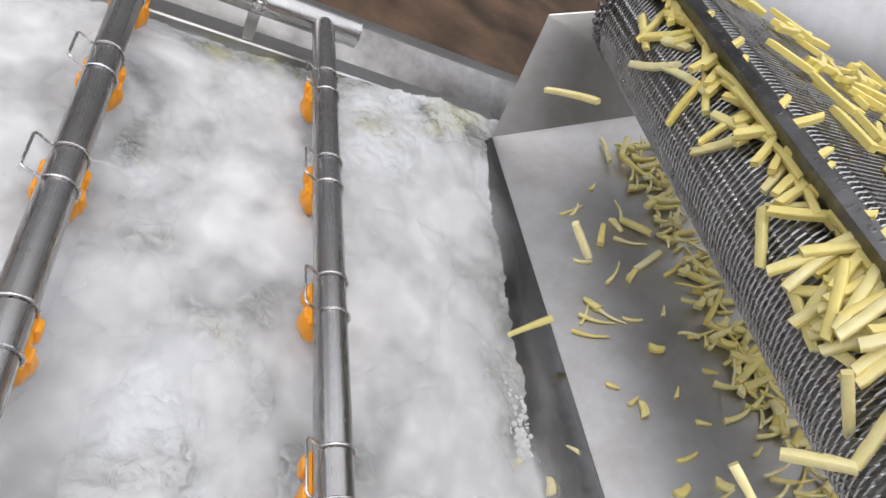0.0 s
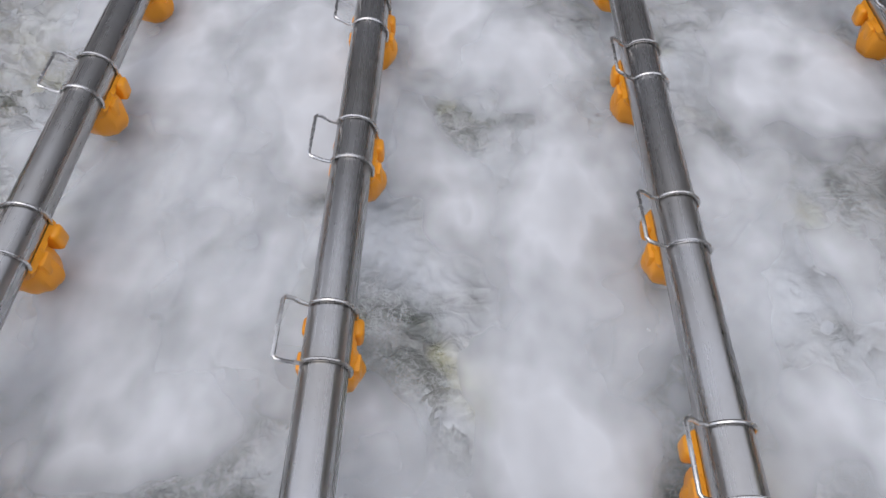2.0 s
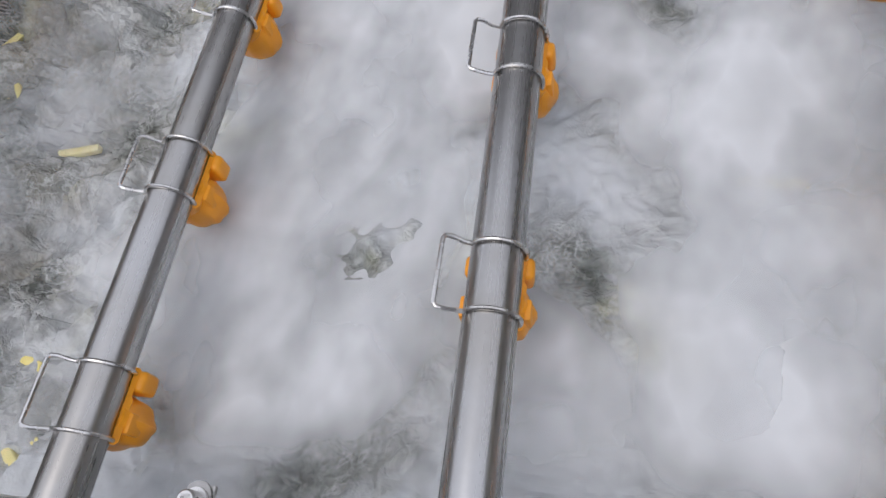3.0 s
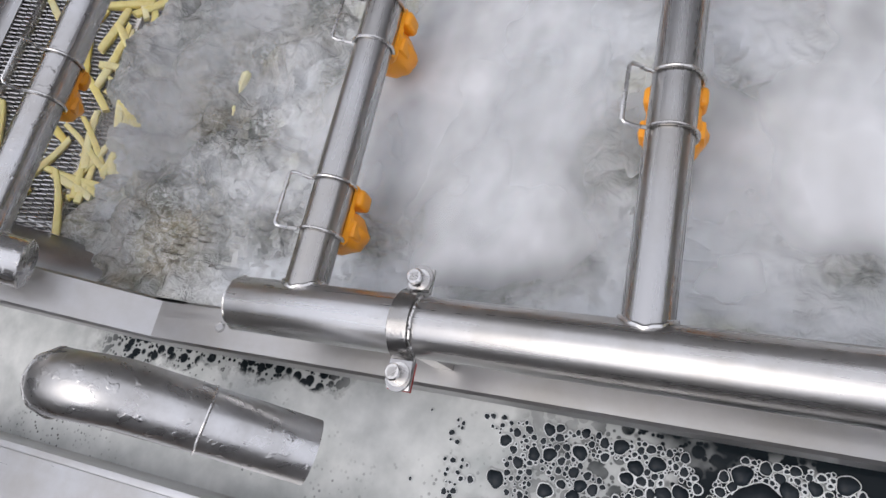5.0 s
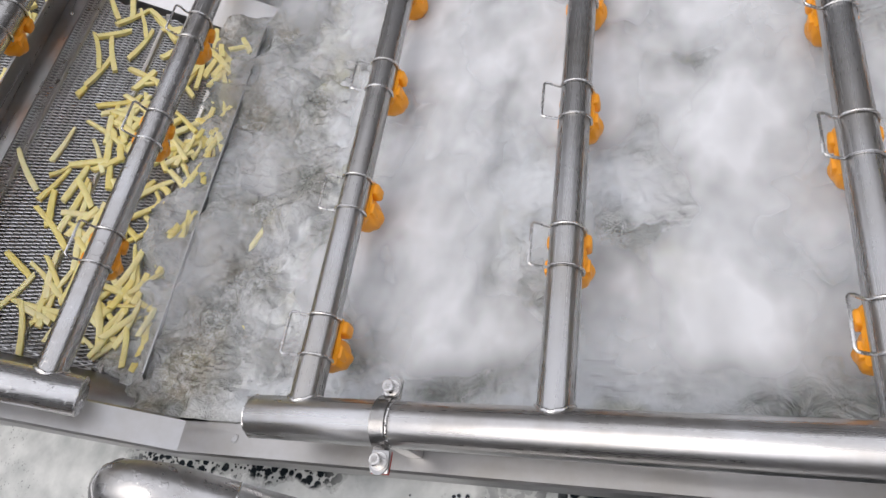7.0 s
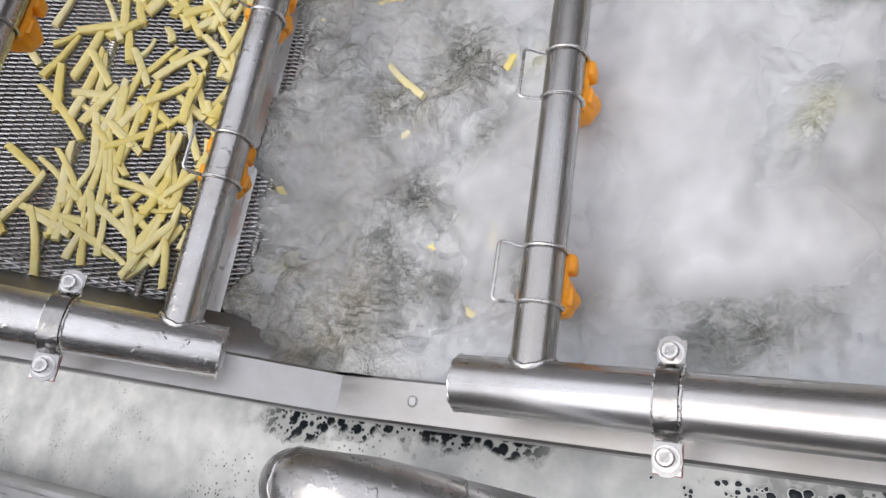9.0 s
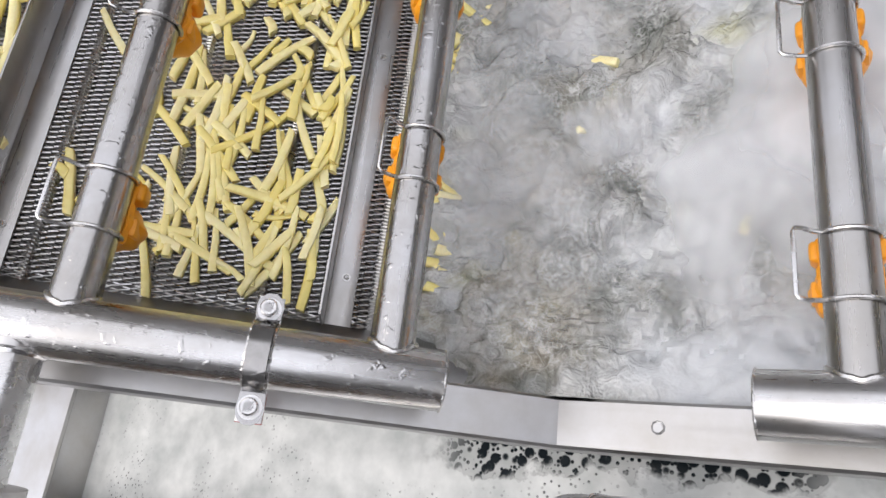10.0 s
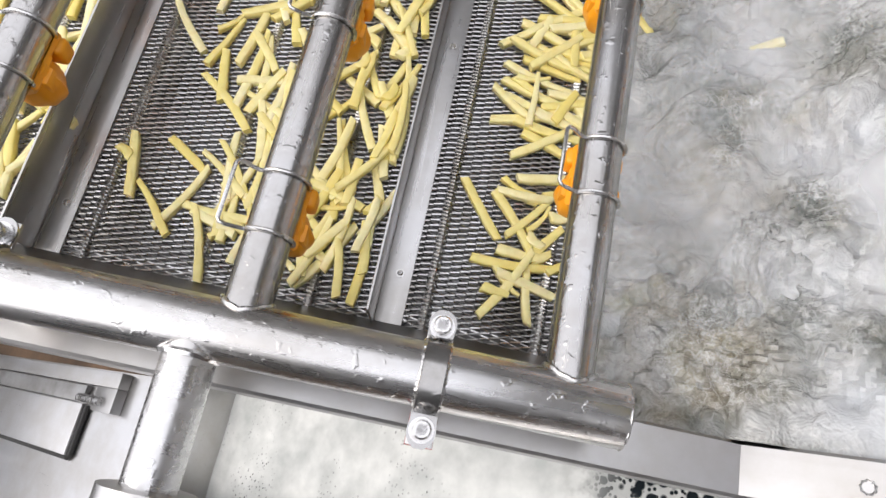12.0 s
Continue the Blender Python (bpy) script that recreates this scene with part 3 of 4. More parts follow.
# ---- clip-on spray nozzles ----
def nozzle(m):
    root = thing("spray_nozzle", m, "orange plastic spray nozzle clipped under the tube by bent steel wire", "spray nozzle", "nozzles on the spray tubes")
    bm = bmesh.new()
    # saddle hugging the tube's lower half
    n = 14
    rows = []
    for y, w in ((-0.029, 0.0205), (-0.026, 0.0228), (0.006, 0.0228), (0.009, 0.0208), (0.012, 0.0212), (0.029, 0.0222), (0.031, 0.0205)):
        ring = []
        for i in range(n + 1):
            q = radians(206 + 128 * i / n)
            ring.append(bm.verts.new(((TUBE_R + 0.0006) * math.cos(q), y, (TUBE_R + 0.0006) * math.sin(q))))
        for i in range(n, -1, -1):
            q = radians(204 + 132 * i / n)
            ring.append(bm.verts.new((w * math.cos(q) * 1.05, y, -0.003 + w * math.sin(q) * 1.10)))
        rows.append(ring)
    k = len(rows[0])
    for a, b in zip(rows, rows[1:]):
        for j in range(k):
            bm.faces.new((a[j], a[(j + 1) % k], b[(j + 1) % k], b[j]))
    bm.faces.new(rows[0][::-1])
    bm.faces.new(rows[-1])
    bmesh.ops.recalc_face_normals(bm, faces=bm.faces)
    body = part("nozzle_body", bm, ORANGE, root)
    bm = bmesh.new()
    sweep(bm, [(0, 0, z) for z in (-0.010, -0.018, -0.027, -0.038, -0.047, -0.055, -0.0605, -0.0610, -0.054)],
          [0.0215, 0.0255, 0.0275, 0.0270, 0.0245, 0.0195, 0.0125, 0.0055, 0.0040], 32)
    for v in bm.verts:                                    # moulded finger grips round the bulb
        q = math.atan2(v.co.y, v.co.x)
        deep = min(1.0, max(0.0, (-0.012 - v.co.z) / 0.012))
        f = 1 + deep * (0.055 * math.cos(8 * q) + 0.025 * math.cos(3 * q + 0.8))
        v.co.x, v.co.y = v.co.x * f, -0.0085 + v.co.y * f * 0.80
    ball = part("nozzle_ball", bm, ORANGE, body)
    for side in (-1, 1):                                  # the cap's two ears
        bm = bmesh.new()
        box(bm, (0.004, 0.0125, -0.036), (0.0262, 0.0300, -0.0125), 0.0055, 3)
        for v in bm.verts:
            v.co.x *= side * (1.0 - 4.0 * max(0.0, -0.022 - v.co.z))
        bmesh.ops.recalc_face_normals(bm, faces=bm.faces)
        part("nozzle_ear", bm, ORANGE, body)
        bm = bmesh.new()
        box(bm, (0.019, -0.020, -0.030), (0.0265, -0.003, -0.0135), 0.003, 2)
        for v in bm.verts:
            v.co.x *= side
        bmesh.ops.recalc_face_normals(bm, faces=bm.faces)
        part("nozzle_rib", bm, ORANGE, ball)
    bm = bmesh.new()
    rr = TUBE_R + 0.0019
    over = [radians(-32 + 176 * i / 16) for i in range(17)]
    pts = [(rr * math.cos(q), 0.026, rr * math.sin(q)) for q in over]
    pts += [(-0.0235, 0.0265, 0.0150), (-0.030, 0.0275, 0.0200), (-0.0345, 0.0270, 0.0225), (-0.0362, 0.0245, 0.0232)]
    pts += [(x, -y, z) for x, y, z in reversed(pts)]
    sweep(bm, pts, 0.0018, 8)
    part("wire_clip", bm, BOLT, root, "bent stainless wire clip")
    return root


first = None
CLIPS = [(pose(0.0, 0, 0), 0.098, 0.209, 5), (pose(0.3, 0, 0), 0.205, 0.209, 4), (pose(0.6, 0, 0), 0.105, 0.210, 5), (pose(0.9, 0, 0), 0.201, 0.215, 4),
         (INCL, 0.200, 0.209, 4), (INCL @ pose(-0.259, 0, 0), 0.106, 0.209, 5), (INCL @ pose(-0.518, 0, 0), 0.200, 0.209, 4)]
for m, y0, dy, count in CLIPS:
    for k in range(count):
        tilt = random.uniform(-4, 4)
        at = m @ pose(0, y0 + dy * k + random.uniform(-0.002, 0.002), 0, 0, tilt, 0)
        if first is None:
            first = nozzle(at)
        else:
            copy_thing(first, at)


# ---- overflow elbow in the trough ----
root = thing("overflow_pipe", pose(-0.185, -0.110, TZ), "stainless gooseneck overflow pipe with weld seams rising from the foam", "pipe")
ER, BEND = 0.0285, 0.056
bm = bmesh.new()
top = 0.032 - TZ
pts = [Vector((0.006, -0.016, -0.10)), Vector((0.003, -0.008, 0.06)), Vector((0, 0.004, top))]
for i in range(1, 15):
    q = radians(180 - 132 * i / 14)
    pts.append(Vector((BEND + BEND * math.cos(q), 0.004 + 0.004 * i / 14, top + BEND * math.sin(q))))
way = Vector((math.sin(radians(48)), -0.085, -math.cos(radians(48)))).normalized()
joint = pts[-1] + way * 0.068
mouth = joint + way * 0.094
pts.append(joint)
sweep(bm, pts, ER, 48)
e = part("pipe_bend", bm, ELBOW, root)
for at, axis in ((joint, way), (pts[9], pts[10] - pts[8])):
    bm = bmesh.new()
    weld(bm, at, axis, ER, 0.0014)
    part("weld_seam", bm, BOLT, e)
bm = bmesh.new()
sweep(bm, [joint, joint + way * 0.05, mouth, mouth + way * 0.0006, mouth - way * 0.04], [ER - 0.0003, ER, ER, ER - 0.0025, ER - 0.0025], 48)
part("pipe_outlet", bm, ELBOW, root)

# ---- bubbles and foam walls on the trough ----
random.seed(9)
PACKED = [(0.388, -0.080, 0.0200), (0.360, -0.092, 0.0115), (0.372, -0.118, 0.0150)]
for r_mid, tries in ((0.0085, 34), (0.0060, 170), (0.0042, 1300), (0.0028, 4200), (0.0018, 7000)):
    for i in range(tries):
        r = r_mid * random.uniform(0.75, 1.25)
        if random.random() < 0.45:
            a, d = random.uniform(0, 6.28), 0.056 * math.sqrt(random.random())
            x, y = 0.412 + 1.15 * d * math.cos(a), -0.090 + d * math.sin(a)
        else:
            x, y = random.gauss(0.272, 0.048) if r > 0.004 else random.gauss(0.265, 0.06), random.uniform(-0.183, -0.046)
        edge = 0.335 + 0.025 * noise.noise((y * 30, 1.0, 0.0))
        if not -0.184 < y - r < y + r < -0.041 or (x > edge and (x - 0.412) ** 2 / 1.32 + (y + 0.09) ** 2 > 0.0031) or x < -0.06:
            continue
        if x < 0.33 and r < 0.006 and noise.noise((x * 32, y * 32, 5.0)) < (0.10 if x < 0.17 else -0.15):
            continue
        if all((x - p) ** 2 + (y - q) ** 2 > (r + s) ** 2 * 0.80 for p, q, s in PACKED):
            PACKED.append((x, y, r))
film, rims = bmesh.new(), bmesh.new()
for x, y, r in PACKED:
    n = 20 if r > 0.006 else 12
    k = 4 if r > 0.006 else 2
    rings = []
    turns = [2 * math.pi * j / n for j in range(n)]
    ph = x * 977
    out = [r * (1 + 0.09 * math.sin(2 * q + ph) + 0.07 * math.sin(3 * q + 2 * ph) + 0.04 * math.sin(5 * q + 3 * ph)) for q in turns]
    for a in range(k):
        f = radians(90 * a / k)
        rings.append([film.verts.new((x + d * math.cos(f) * math.cos(q), y + d * math.cos(f) * math.sin(q), TZ + 0.001 + 0.55 * r * math.sin(f))) for d, q in zip(out, turns)])
    top = film.verts.new((x, y, TZ + 0.001 + 0.55 * r))
    for a, c in zip(rings, rings[1:]):
        for j in range(n):
            film.faces.new((a[j], a[(j + 1) % n], c[(j + 1) % n], c[j]))
    for j in range(n):
        film.faces.new((rings[-1][j], rings[-1][(j + 1) % n], top))
    wall = 0.00035 + 0.03 * r + (0.0006 * random.random() if random.random() < 0.5 else 0.0)
    sweep(rims, [(x + d * math.cos(q), y + d * math.sin(q), TZ + 0.0015) for d, q in zip(out, turns)], [wall * (0.7 + 1.1 * abs(noise.noise((x * 300 + 2 * math.cos(q), y * 300 + 2 * math.sin(q), 1.0)))) for q in turns], 5, closed=True)
tagged(part("bubbles", film, BUBBLE), "clear bubbles on dark trough water", "bubbles", kind="stuff")
tagged(part("foam", rims, FOAM_WHITE), "thin white foam walls between the bubbles", "foam", kind="stuff")

# ---- side panel with a lid beside the elevator ----
root = thing("side_panel", pose(-1.08, -0.05, -0.10), "wet stainless cover panel beside the inclined belt", "panel")
bm = bmesh.new()
box(bm, (-1.2, -0.70, -0.006), (0.0, 0.044, 0.0), 0.001)
part("panel_sheet", bm, SHEET, root)
bm = bmesh.new()
box(bm, (-0.006, -0.135, -0.10), (0.0, 0.045, -0.006), 0.001)
part("panel_end", bm, SHEET, root)
bm = bmesh.new()
box(bm, (-1.18, -0.68, -0.90), (-0.02, -0.16, -0.0065), 0.002)
part("cabinet_body", bm, SHEET, root)
bm = bmesh.new()
box(bm, (-0.95, -0.122, 0.0005), (-0.345, -0.026, 0.016), 0.002)
part("lid", bm, SHEET, root)
bm = bmesh.new()
sweep(bm, [(-0.95, -0.125, 0.006), (-0.347, -0.125, 0.006), (-0.341, -0.119, 0.006), (-0.341, -0.028, 0.006)], 0.0055, 8)
part("lid_gasket", bm, RUBBER, root, "black rubber lid gasket")
bm = bmesh.new()
box(bm, (-0.95, -0.024, 0.0005), (-0.36, 0.009, 0.012), 0.002)
part("drip_strip", bm, DARK, root, "stained dark steel strip behind the lid")
bm = bmesh.new()
box(bm, (-0.95, 0.011, 0.0005), (-0.225, 0.040, 0.022), 0.002)
box(bm, (-0.300, -0.034, 0.0005), (-0.225, 0.0108, 0.0215), 0.002)
part("hinge_plate", bm, PLATE, root, "dull folded hinge plate")
for k in range(4):
    bm = bmesh.new()
    sweep(bm, [(-0.345 + 0.022 * k, -0.016, 0.025), (-0.326 + 0.022 * k, -0.016, 0.025)], 0.0085, 16)
    part("hinge_knuckle", bm, BOLT, root, "bright steel hinge knuckle")


# ---- mesh belts ----
def spiral_mesh(width, pitch, period=0.0064, wire=0.00105):
    """One flattened wire spiral across the belt: x along the travel, y across, z up."""
    bm = bmesh.new()
    n = int(width / period)
    pts = []
    for i in range(n):
        y = i * period
        pts += [(-pitch * 0.60, y, 0.0), (-pitch * 0.45, y + period * 0.10, 0.0017), (pitch * 0.45, y + period * 0.40, 0.0017),
                (pitch * 0.60, y + period * 0.50, 0.0), (pitch * 0.45, y + period * 0.60, -0.0017), (-pitch * 0.45, y + period * 0.90, -0.0017)]
    sweep(bm, pts, wire, 4, False)
    me = bpy.data.meshes.new("wire_spiral")
    bm.to_mesh(me)
    bm.free()
    me.materials.append(WIRE)
    return me


def rod_mesh(width):
    bm = bmesh.new()
    sweep(bm, [(0, 0, 0), (0, width, 0)], 0.0034, 8)
    n = int(width / 0.0042)
    pts = []
    for i in range(n * 5):
        q = 2 * math.pi * i / 5
        pts.append((0.0052 * math.cos(q), width * i / (n * 5), 0.0052 * math.sin(q)))
    sweep(bm, pts, 0.0013, 4, False)
    me = bpy.data.meshes.new("cross_rod")
    bm.to_mesh(me)
    bm.free()
    me.materials.append(WIRE)
    return me


def flight(parent, m, width, height=0.060, thick=0.0025, mat=None):
    bm = bmesh.new()
    box(bm, (-0.002, 0, 0.0035), (0.027, width, 0.0060), 0.0006)
    box(bm, (-thick, 0, 0.0), (0, width, height), 0.0006, 2, pose(-0.002, 0, 0.0040, 0, -2, 0))
    f = part("flight", bm, mat or PLATE_Y, parent, "folded stainless pusher flight")
    f.matrix_basis = m
    k = 0
    y = 0.057
    while y < width:
        bm = bolt(Vector((0.014, y, 0.0060)), 0.0030, 0.0040, 0.0044)
        part("bolt", bm, BOLT, f)
        y += 0.288
    return f


PLATE_Y = steel("flight_steel", 0.50, 0.22, 0.42, (160, 5, 160), 0.2)
BELT_W = 0.703
SPIRAL, ROD = spiral_mesh(BELT_W, 0.0108), rod_mesh(BELT_W)


def laid(name, me, parent, m):
    ob = new(name, me)
    ob.parent = parent
    ob.matrix_basis = m
    return ob


# local x runs down the slope; the origin is the first flight's foot at the clip's end
BELT_END = INCL @ pose(-0.178, 0.062, -BELT_D)
belt = thing("elevator_belt", BELT_END, "stainless wire mesh elevator belt with pusher flights rising from the water", "conveyor belt")
for i in range(118):
    laid("wire_spiral", SPIRAL, belt, pose(-0.83 + i * 0.0108, 0.0032 * (i % 2), 0))
for i in range(-6, 4):
    laid("cross_rod", ROD, belt, pose(0.055 + i * 0.12, 0, 0.0030))
for i in range(-2, 2):
    flight(belt, pose(0.36 * i + 0.007, 0, 0), BELT_W)


# ---- potato fries ----
def fry_mesh(length, thick, bend, taper, seed):
    """A knife-cut stick: nearly square section, slanted ends, slightly bowed and uneven."""
    rnd = random.Random(seed)
    bm = bmesh.new()
    k = 7
    rows = []
    lean = (rnd.uniform(-0.5, 0.5), rnd.uniform(-0.5, 0.5))
    wide = rnd.uniform(0.85, 1.2)
    for i in range(k):
        s = i / (k - 1)
        w = thick * (0.5 - taper * 0.5 * s) * (0.90 if i in (0, k - 1) else 1) * rnd.uniform(0.93, 1.06)
        x = (s - 0.5) * length
        y = bend * (4 * (s - 0.5) ** 2 - 0.5) + rnd.uniform(-0.0004, 0.0004)
        c = 0.80
        ring = [(w, w * c), (w * c, w), (-w * c, w), (-w, w * c), (-w, -w * c), (-w * c, -w), (w * c, -w), (w, -w * c)]
        cut = lean[0] if i == 0 else lean[1] if i == k - 1 else 0.0
        rows.append([bm.verts.new((x + cut * a, y + a * wide, b_ + 0.5 * thick)) for a, b_ in ring])
    for a, b_ in zip(rows, rows[1:]):
        for j in range(8):
            bm.faces.new((a[j], a[(j + 1) % 8], b_[(j + 1) % 8], b_[j]))
    bm.faces.new(rows[0][::-1])
    bm.faces.new(rows[-1])
    bmesh.ops.recalc_face_normals(bm, faces=bm.faces)
    me = bpy.data.meshes.new("potato_fry")
    bm.to_mesh(me)
    bm.free()
    me.materials.append(POTATO)
    me.polygons.foreach_set("use_smooth", [True] * len(me.polygons))
    me.set_sharp_from_angle(angle=radians(60))
    return me


FRIES = [fry_mesh(l, w * 0.90, b, tp, i) for i, (l, w, b, tp) in enumerate((
    (0.078, 0.0114, 0.001, 0.1), (0.066, 0.0110, 0.0, 0.15), (0.086, 0.0114, 0.003, 0.2), (0.056, 0.0116, 0.001, 0.0), (0.072, 0.0108, 0.002, 0.35),
    (0.048, 0.0112, 0.0, 0.2), (0.092, 0.0112, 0.004, 0.15), (0.082, 0.0108, -0.003, 0.25), (0.062, 0.0114, 0.002, 0.1), (0.074, 0.0114, 0.0015, 0.45)))]
SCRAPS = [fry_mesh(l, w, b, tp, 20 + i) for i, (l, w, b, tp) in enumerate(((0.030, 0.010, 0.0, 0.4), (0.022, 0.011, 0.002, 0.2), (0.040, 0.009, 0.004, 0.5)))]
SLIVERS = [fry_mesh(l, w, b, tp, 40 + i) for i, (l, w, b, tp) in enumerate(((0.045, 0.0055, 0.002, 0.5), (0.030, 0.006, 0.003, 0.3), (0.055, 0.0065, 0.004, 0.6), (0.020, 0.007, 0.0, 0.6)))]
ON_BELT, MORE = [], []


def lay_fry(meshes, m, label, group, name="potato_fry"):
    ob = new(name, random.choice(meshes))
    ob.matrix_basis = m
    return tagged(ob, label, "fry", group)


def belt_fries(x0, x1, count, crowd, far=False):
    """Fries heaped between two flights; crowd pulls them towards the lower flight."""
    places = []
    for i in range(count):
        s = random.random() ** crowd
        if crowd > 1 and random.random() < 0.55:
            s = 0.64 * random.random() ** 1.35                    # the heap held by the flight
        x = x1 - 0.014 - s * (x1 - x0 - 0.075) if crowd > 1 else x0 + 0.05 + 0.22 * s if random.random() < 0.35 else x0 + random.gauss(0.165, 0.035)
        y = 0.04 + (0.44 + 0.22 * random.random() if far else random.random() * 0.44)
        heap = max(0.0, 1 - s * 2.6) * random.random() * min(1.0, count / 70) if crowd > 1 else 0.3 * random.random()
        turn = random.gauss(100, 36) if x1 - x > 0.03 else random.gauss(90, 14)
        if crowd < 1:
            turn = random.gauss(5, 38)
        places.append((pose(x, y, 0.003 + 0.024 * heap, random.uniform(-3, 3), random.uniform(-5, 5), turn), SCRAPS if random.random() < 0.12 else FRIES))
    return places


random.seed(5)
for spec in ((-0.72, -0.36, 84, 2.0), (-0.36, 0.0, 178, 1.5), (0.0, 0.36, 84, 0.9)):
    for m, meshes in belt_fries(*spec):
        if m.translation.y > 0.60:
            MORE.append((m, meshes))
            continue
        ON_BELT.append(lay_fry(meshes, BELT_END @ m, "pale yellow raw potato fry lying on the mesh belt", "fries on the elevator belt"))
for spec in ((-0.72, -0.36, 34, 1.3), (-0.36, 0.0, 46, 1.5), (0.0, 0.36, 24, 0.9)):
    MORE += belt_fries(*spec, far=True)


def joined_fries(places, label):
    bm = bmesh.new()
    for m, meshes in places:
        was = len(bm.verts)
        bm.from_mesh(random.choice(meshes))
        bm.verts.ensure_lookup_table()
        bmesh.ops.transform(bm, matrix=m, verts=bm.verts[was:])
    return tagged(part("potato_fries", bm, POTATO), label, "fries", kind="stuff")


heap = joined_fries(MORE, "scattered pale yellow potato fries further across the belt")
heap.matrix_basis = BELT_END
ON_BELT.append(heap)


# ---- feed chute ----
root = thing("feed_chute", pose(1.286, 0, -0.06, 0, 0, 1.2), "folded stainless feed chute sloping into the tank", "chute")
CH = radians(30)
bm = bmesh.new()
box(bm, (0, -0.25, -0.003), (0.30, 0.955, 0), 0.0004, 1, pose(0, 0, 0, 0, -30, 0))
part("upper_plate", bm, CHUTE, root)
# added dark plate: stands for the shaded opening below the roller
bm = bmesh.new()
box(bm, (0, -0.25, -0.003), (0.30, 0.955, 0), 0.0004, 1, pose(0.2598, 0, 0.150, 0, -66, 0))
part("back_plate", bm, DARK, root, "added dark plate standing for the shaded gap under the roller")
# same sheet as the upper plate, coloured darker for what it mirrors
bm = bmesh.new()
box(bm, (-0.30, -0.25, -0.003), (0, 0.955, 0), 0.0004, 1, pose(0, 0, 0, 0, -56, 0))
part("lower_plate", bm, PLUNGE, root, "smooth wet lower plate, its dark reflection put into the tone")
bm = bmesh.new()
a, b, c, d = Vector((0, 0.955, 0)), Vector((0.36, 0.955, 0.208)), Vector((0.30, 1.06, 0.36)), Vector((0.022, 1.06, 0.225))
up = Vector((0, 0.002, 0.0015))
v = [bm.verts.new(p) for p in (a, b, c, d)] + [bm.verts.new(p + up) for p in (a, b, c, d)]
for q in ((3, 2, 1, 0), (4, 5, 6, 7), (0, 1, 5, 4), (1, 2, 6, 5), (2, 3, 7, 6), (3, 0, 4, 7)):
    bm.faces.new([v[i] for i in q])
part("side_wing", bm, CHUTE, root, smooth=False)

random.seed(11)
for i in range(300):
    u = random.gauss(0.258, 0.022) if random.random() < 0.80 else random.uniform(0.05, 0.31)
    y = random.uniform(-0.1, 0.86)
    m = pose(1.286, 0, -0.06, 0, 0, 1.2) @ pose(0, 0, 0, 0, -30, 0) @ pose(u, y, 0.0002 + 0.012 * random.random() * (abs(u - 0.235) < 0.05), 0, random.uniform(-5, 5), random.gauss(25, 50))
    lay_fry(FRIES[3:6] + SCRAPS * 2 + SLIVERS * 3, m, "yellow potato scrap stuck on the wet steel chute", "potato scraps on the chute", "potato_scrap")
for i in range(12):
    m = pose(1.286, 0, -0.06, 0, 0, 1.2) @ pose(0, 0, 0, 0, -56, 0) @ pose(random.uniform(-0.09, -0.02), random.uniform(0.08, 0.34), 0.0002, 0, 0, random.uniform(0, 180))
    lay_fry(SLIVERS[1::2] + SCRAPS[1:2], m, "yellow potato scrap stuck on the wet steel chute", "potato scraps on the chute", "potato_scrap")

# ---- infeed conveyor ----
RX, RZ, RR = 1.353, 0.290, 0.088
infeed = thing("infeed_conveyor", pose(RX, 0, RZ), "stainless wire mesh infeed conveyor dropping fries from its end roller", "conveyor")
INFEED_W = 0.86
SPIRAL2 = spiral_mesh(INFEED_W, 0.0135, 0.0078, 0.0013)
roller = new("end_roller")
roller.parent = infeed
bm = bmesh.new()
sweep(bm, [(0, 0.005, 0), (0, INFEED_W - 0.005, 0)], RR - 0.008, 48)
part("drum", bm, DARK, roller)
k = int(2 * math.pi * RR / 0.0135)
for i in range(k):
    q = 360.0 * i / k
    laid("wire_spiral", SPIRAL2, roller, pose(0, 0, 0, 0, q, 0) @ pose(0, 0.0039 * (i % 2), RR))
flight(roller, pose(0, 0, 0, 0, -38, 0) @ pose(0, 0, RR), INFEED_W, 0.042, 0.014, steel("wet_dark_flight_steel", 0.17, 0.25, 0.55, (50, 50, 50), 0.5, 0.5))
for i in range(64):
    laid("wire_spiral", SPIRAL2, infeed, pose(i * 0.0135, 0.0039 * (i % 2), RR - i * 0.0005))
for y in (INFEED_W + 0.002, INFEED_W + 0.022):
    bm = bmesh.new()
    n = 40
    for i in range(n):
        q = 2 * math.pi * i / n
        box(bm, (-0.0045, y, -0.004), (0.0045, y + 0.008 + 0.004 * (i % 2), 0.004), 0.0012, 1, pose(0, 0, 0, 0, math.degrees(q), 0) @ pose(0, 0, RR + 0.002))
    part("drive_chain", bm, DARK, infeed, "oily steel roller chain")
bm = bmesh.new()
sweep(bm, [(0, INFEED_W, 0), (0, INFEED_W + 0.03, 0)], RR - 0.006, 48)
sweep(bm, [(0, INFEED_W + 0.03, 0), (0, INFEED_W + 0.10, 0)], 0.02, 24)
part("sprocket", bm, DARK, infeed)
bm = bmesh.new()
box(bm, (-0.045, INFEED_W + 0.045, -0.06), (0.05, INFEED_W + 0.075, 0.06), 0.006)
box(bm, (-0.02, INFEED_W + 0.075, -0.03), (0.03, INFEED_W + 0.10, 0.03), 0.006)
part("bearing_block", bm, SHEET, infeed, "cast grey bearing block")
bm = bmesh.new()
box(bm, (0.06, 0, 0.0), (1.6, 0.004, 0.16), 0.001, 2, pose(0, INFEED_W + 0.012, 0.045, -22, 0, 0))
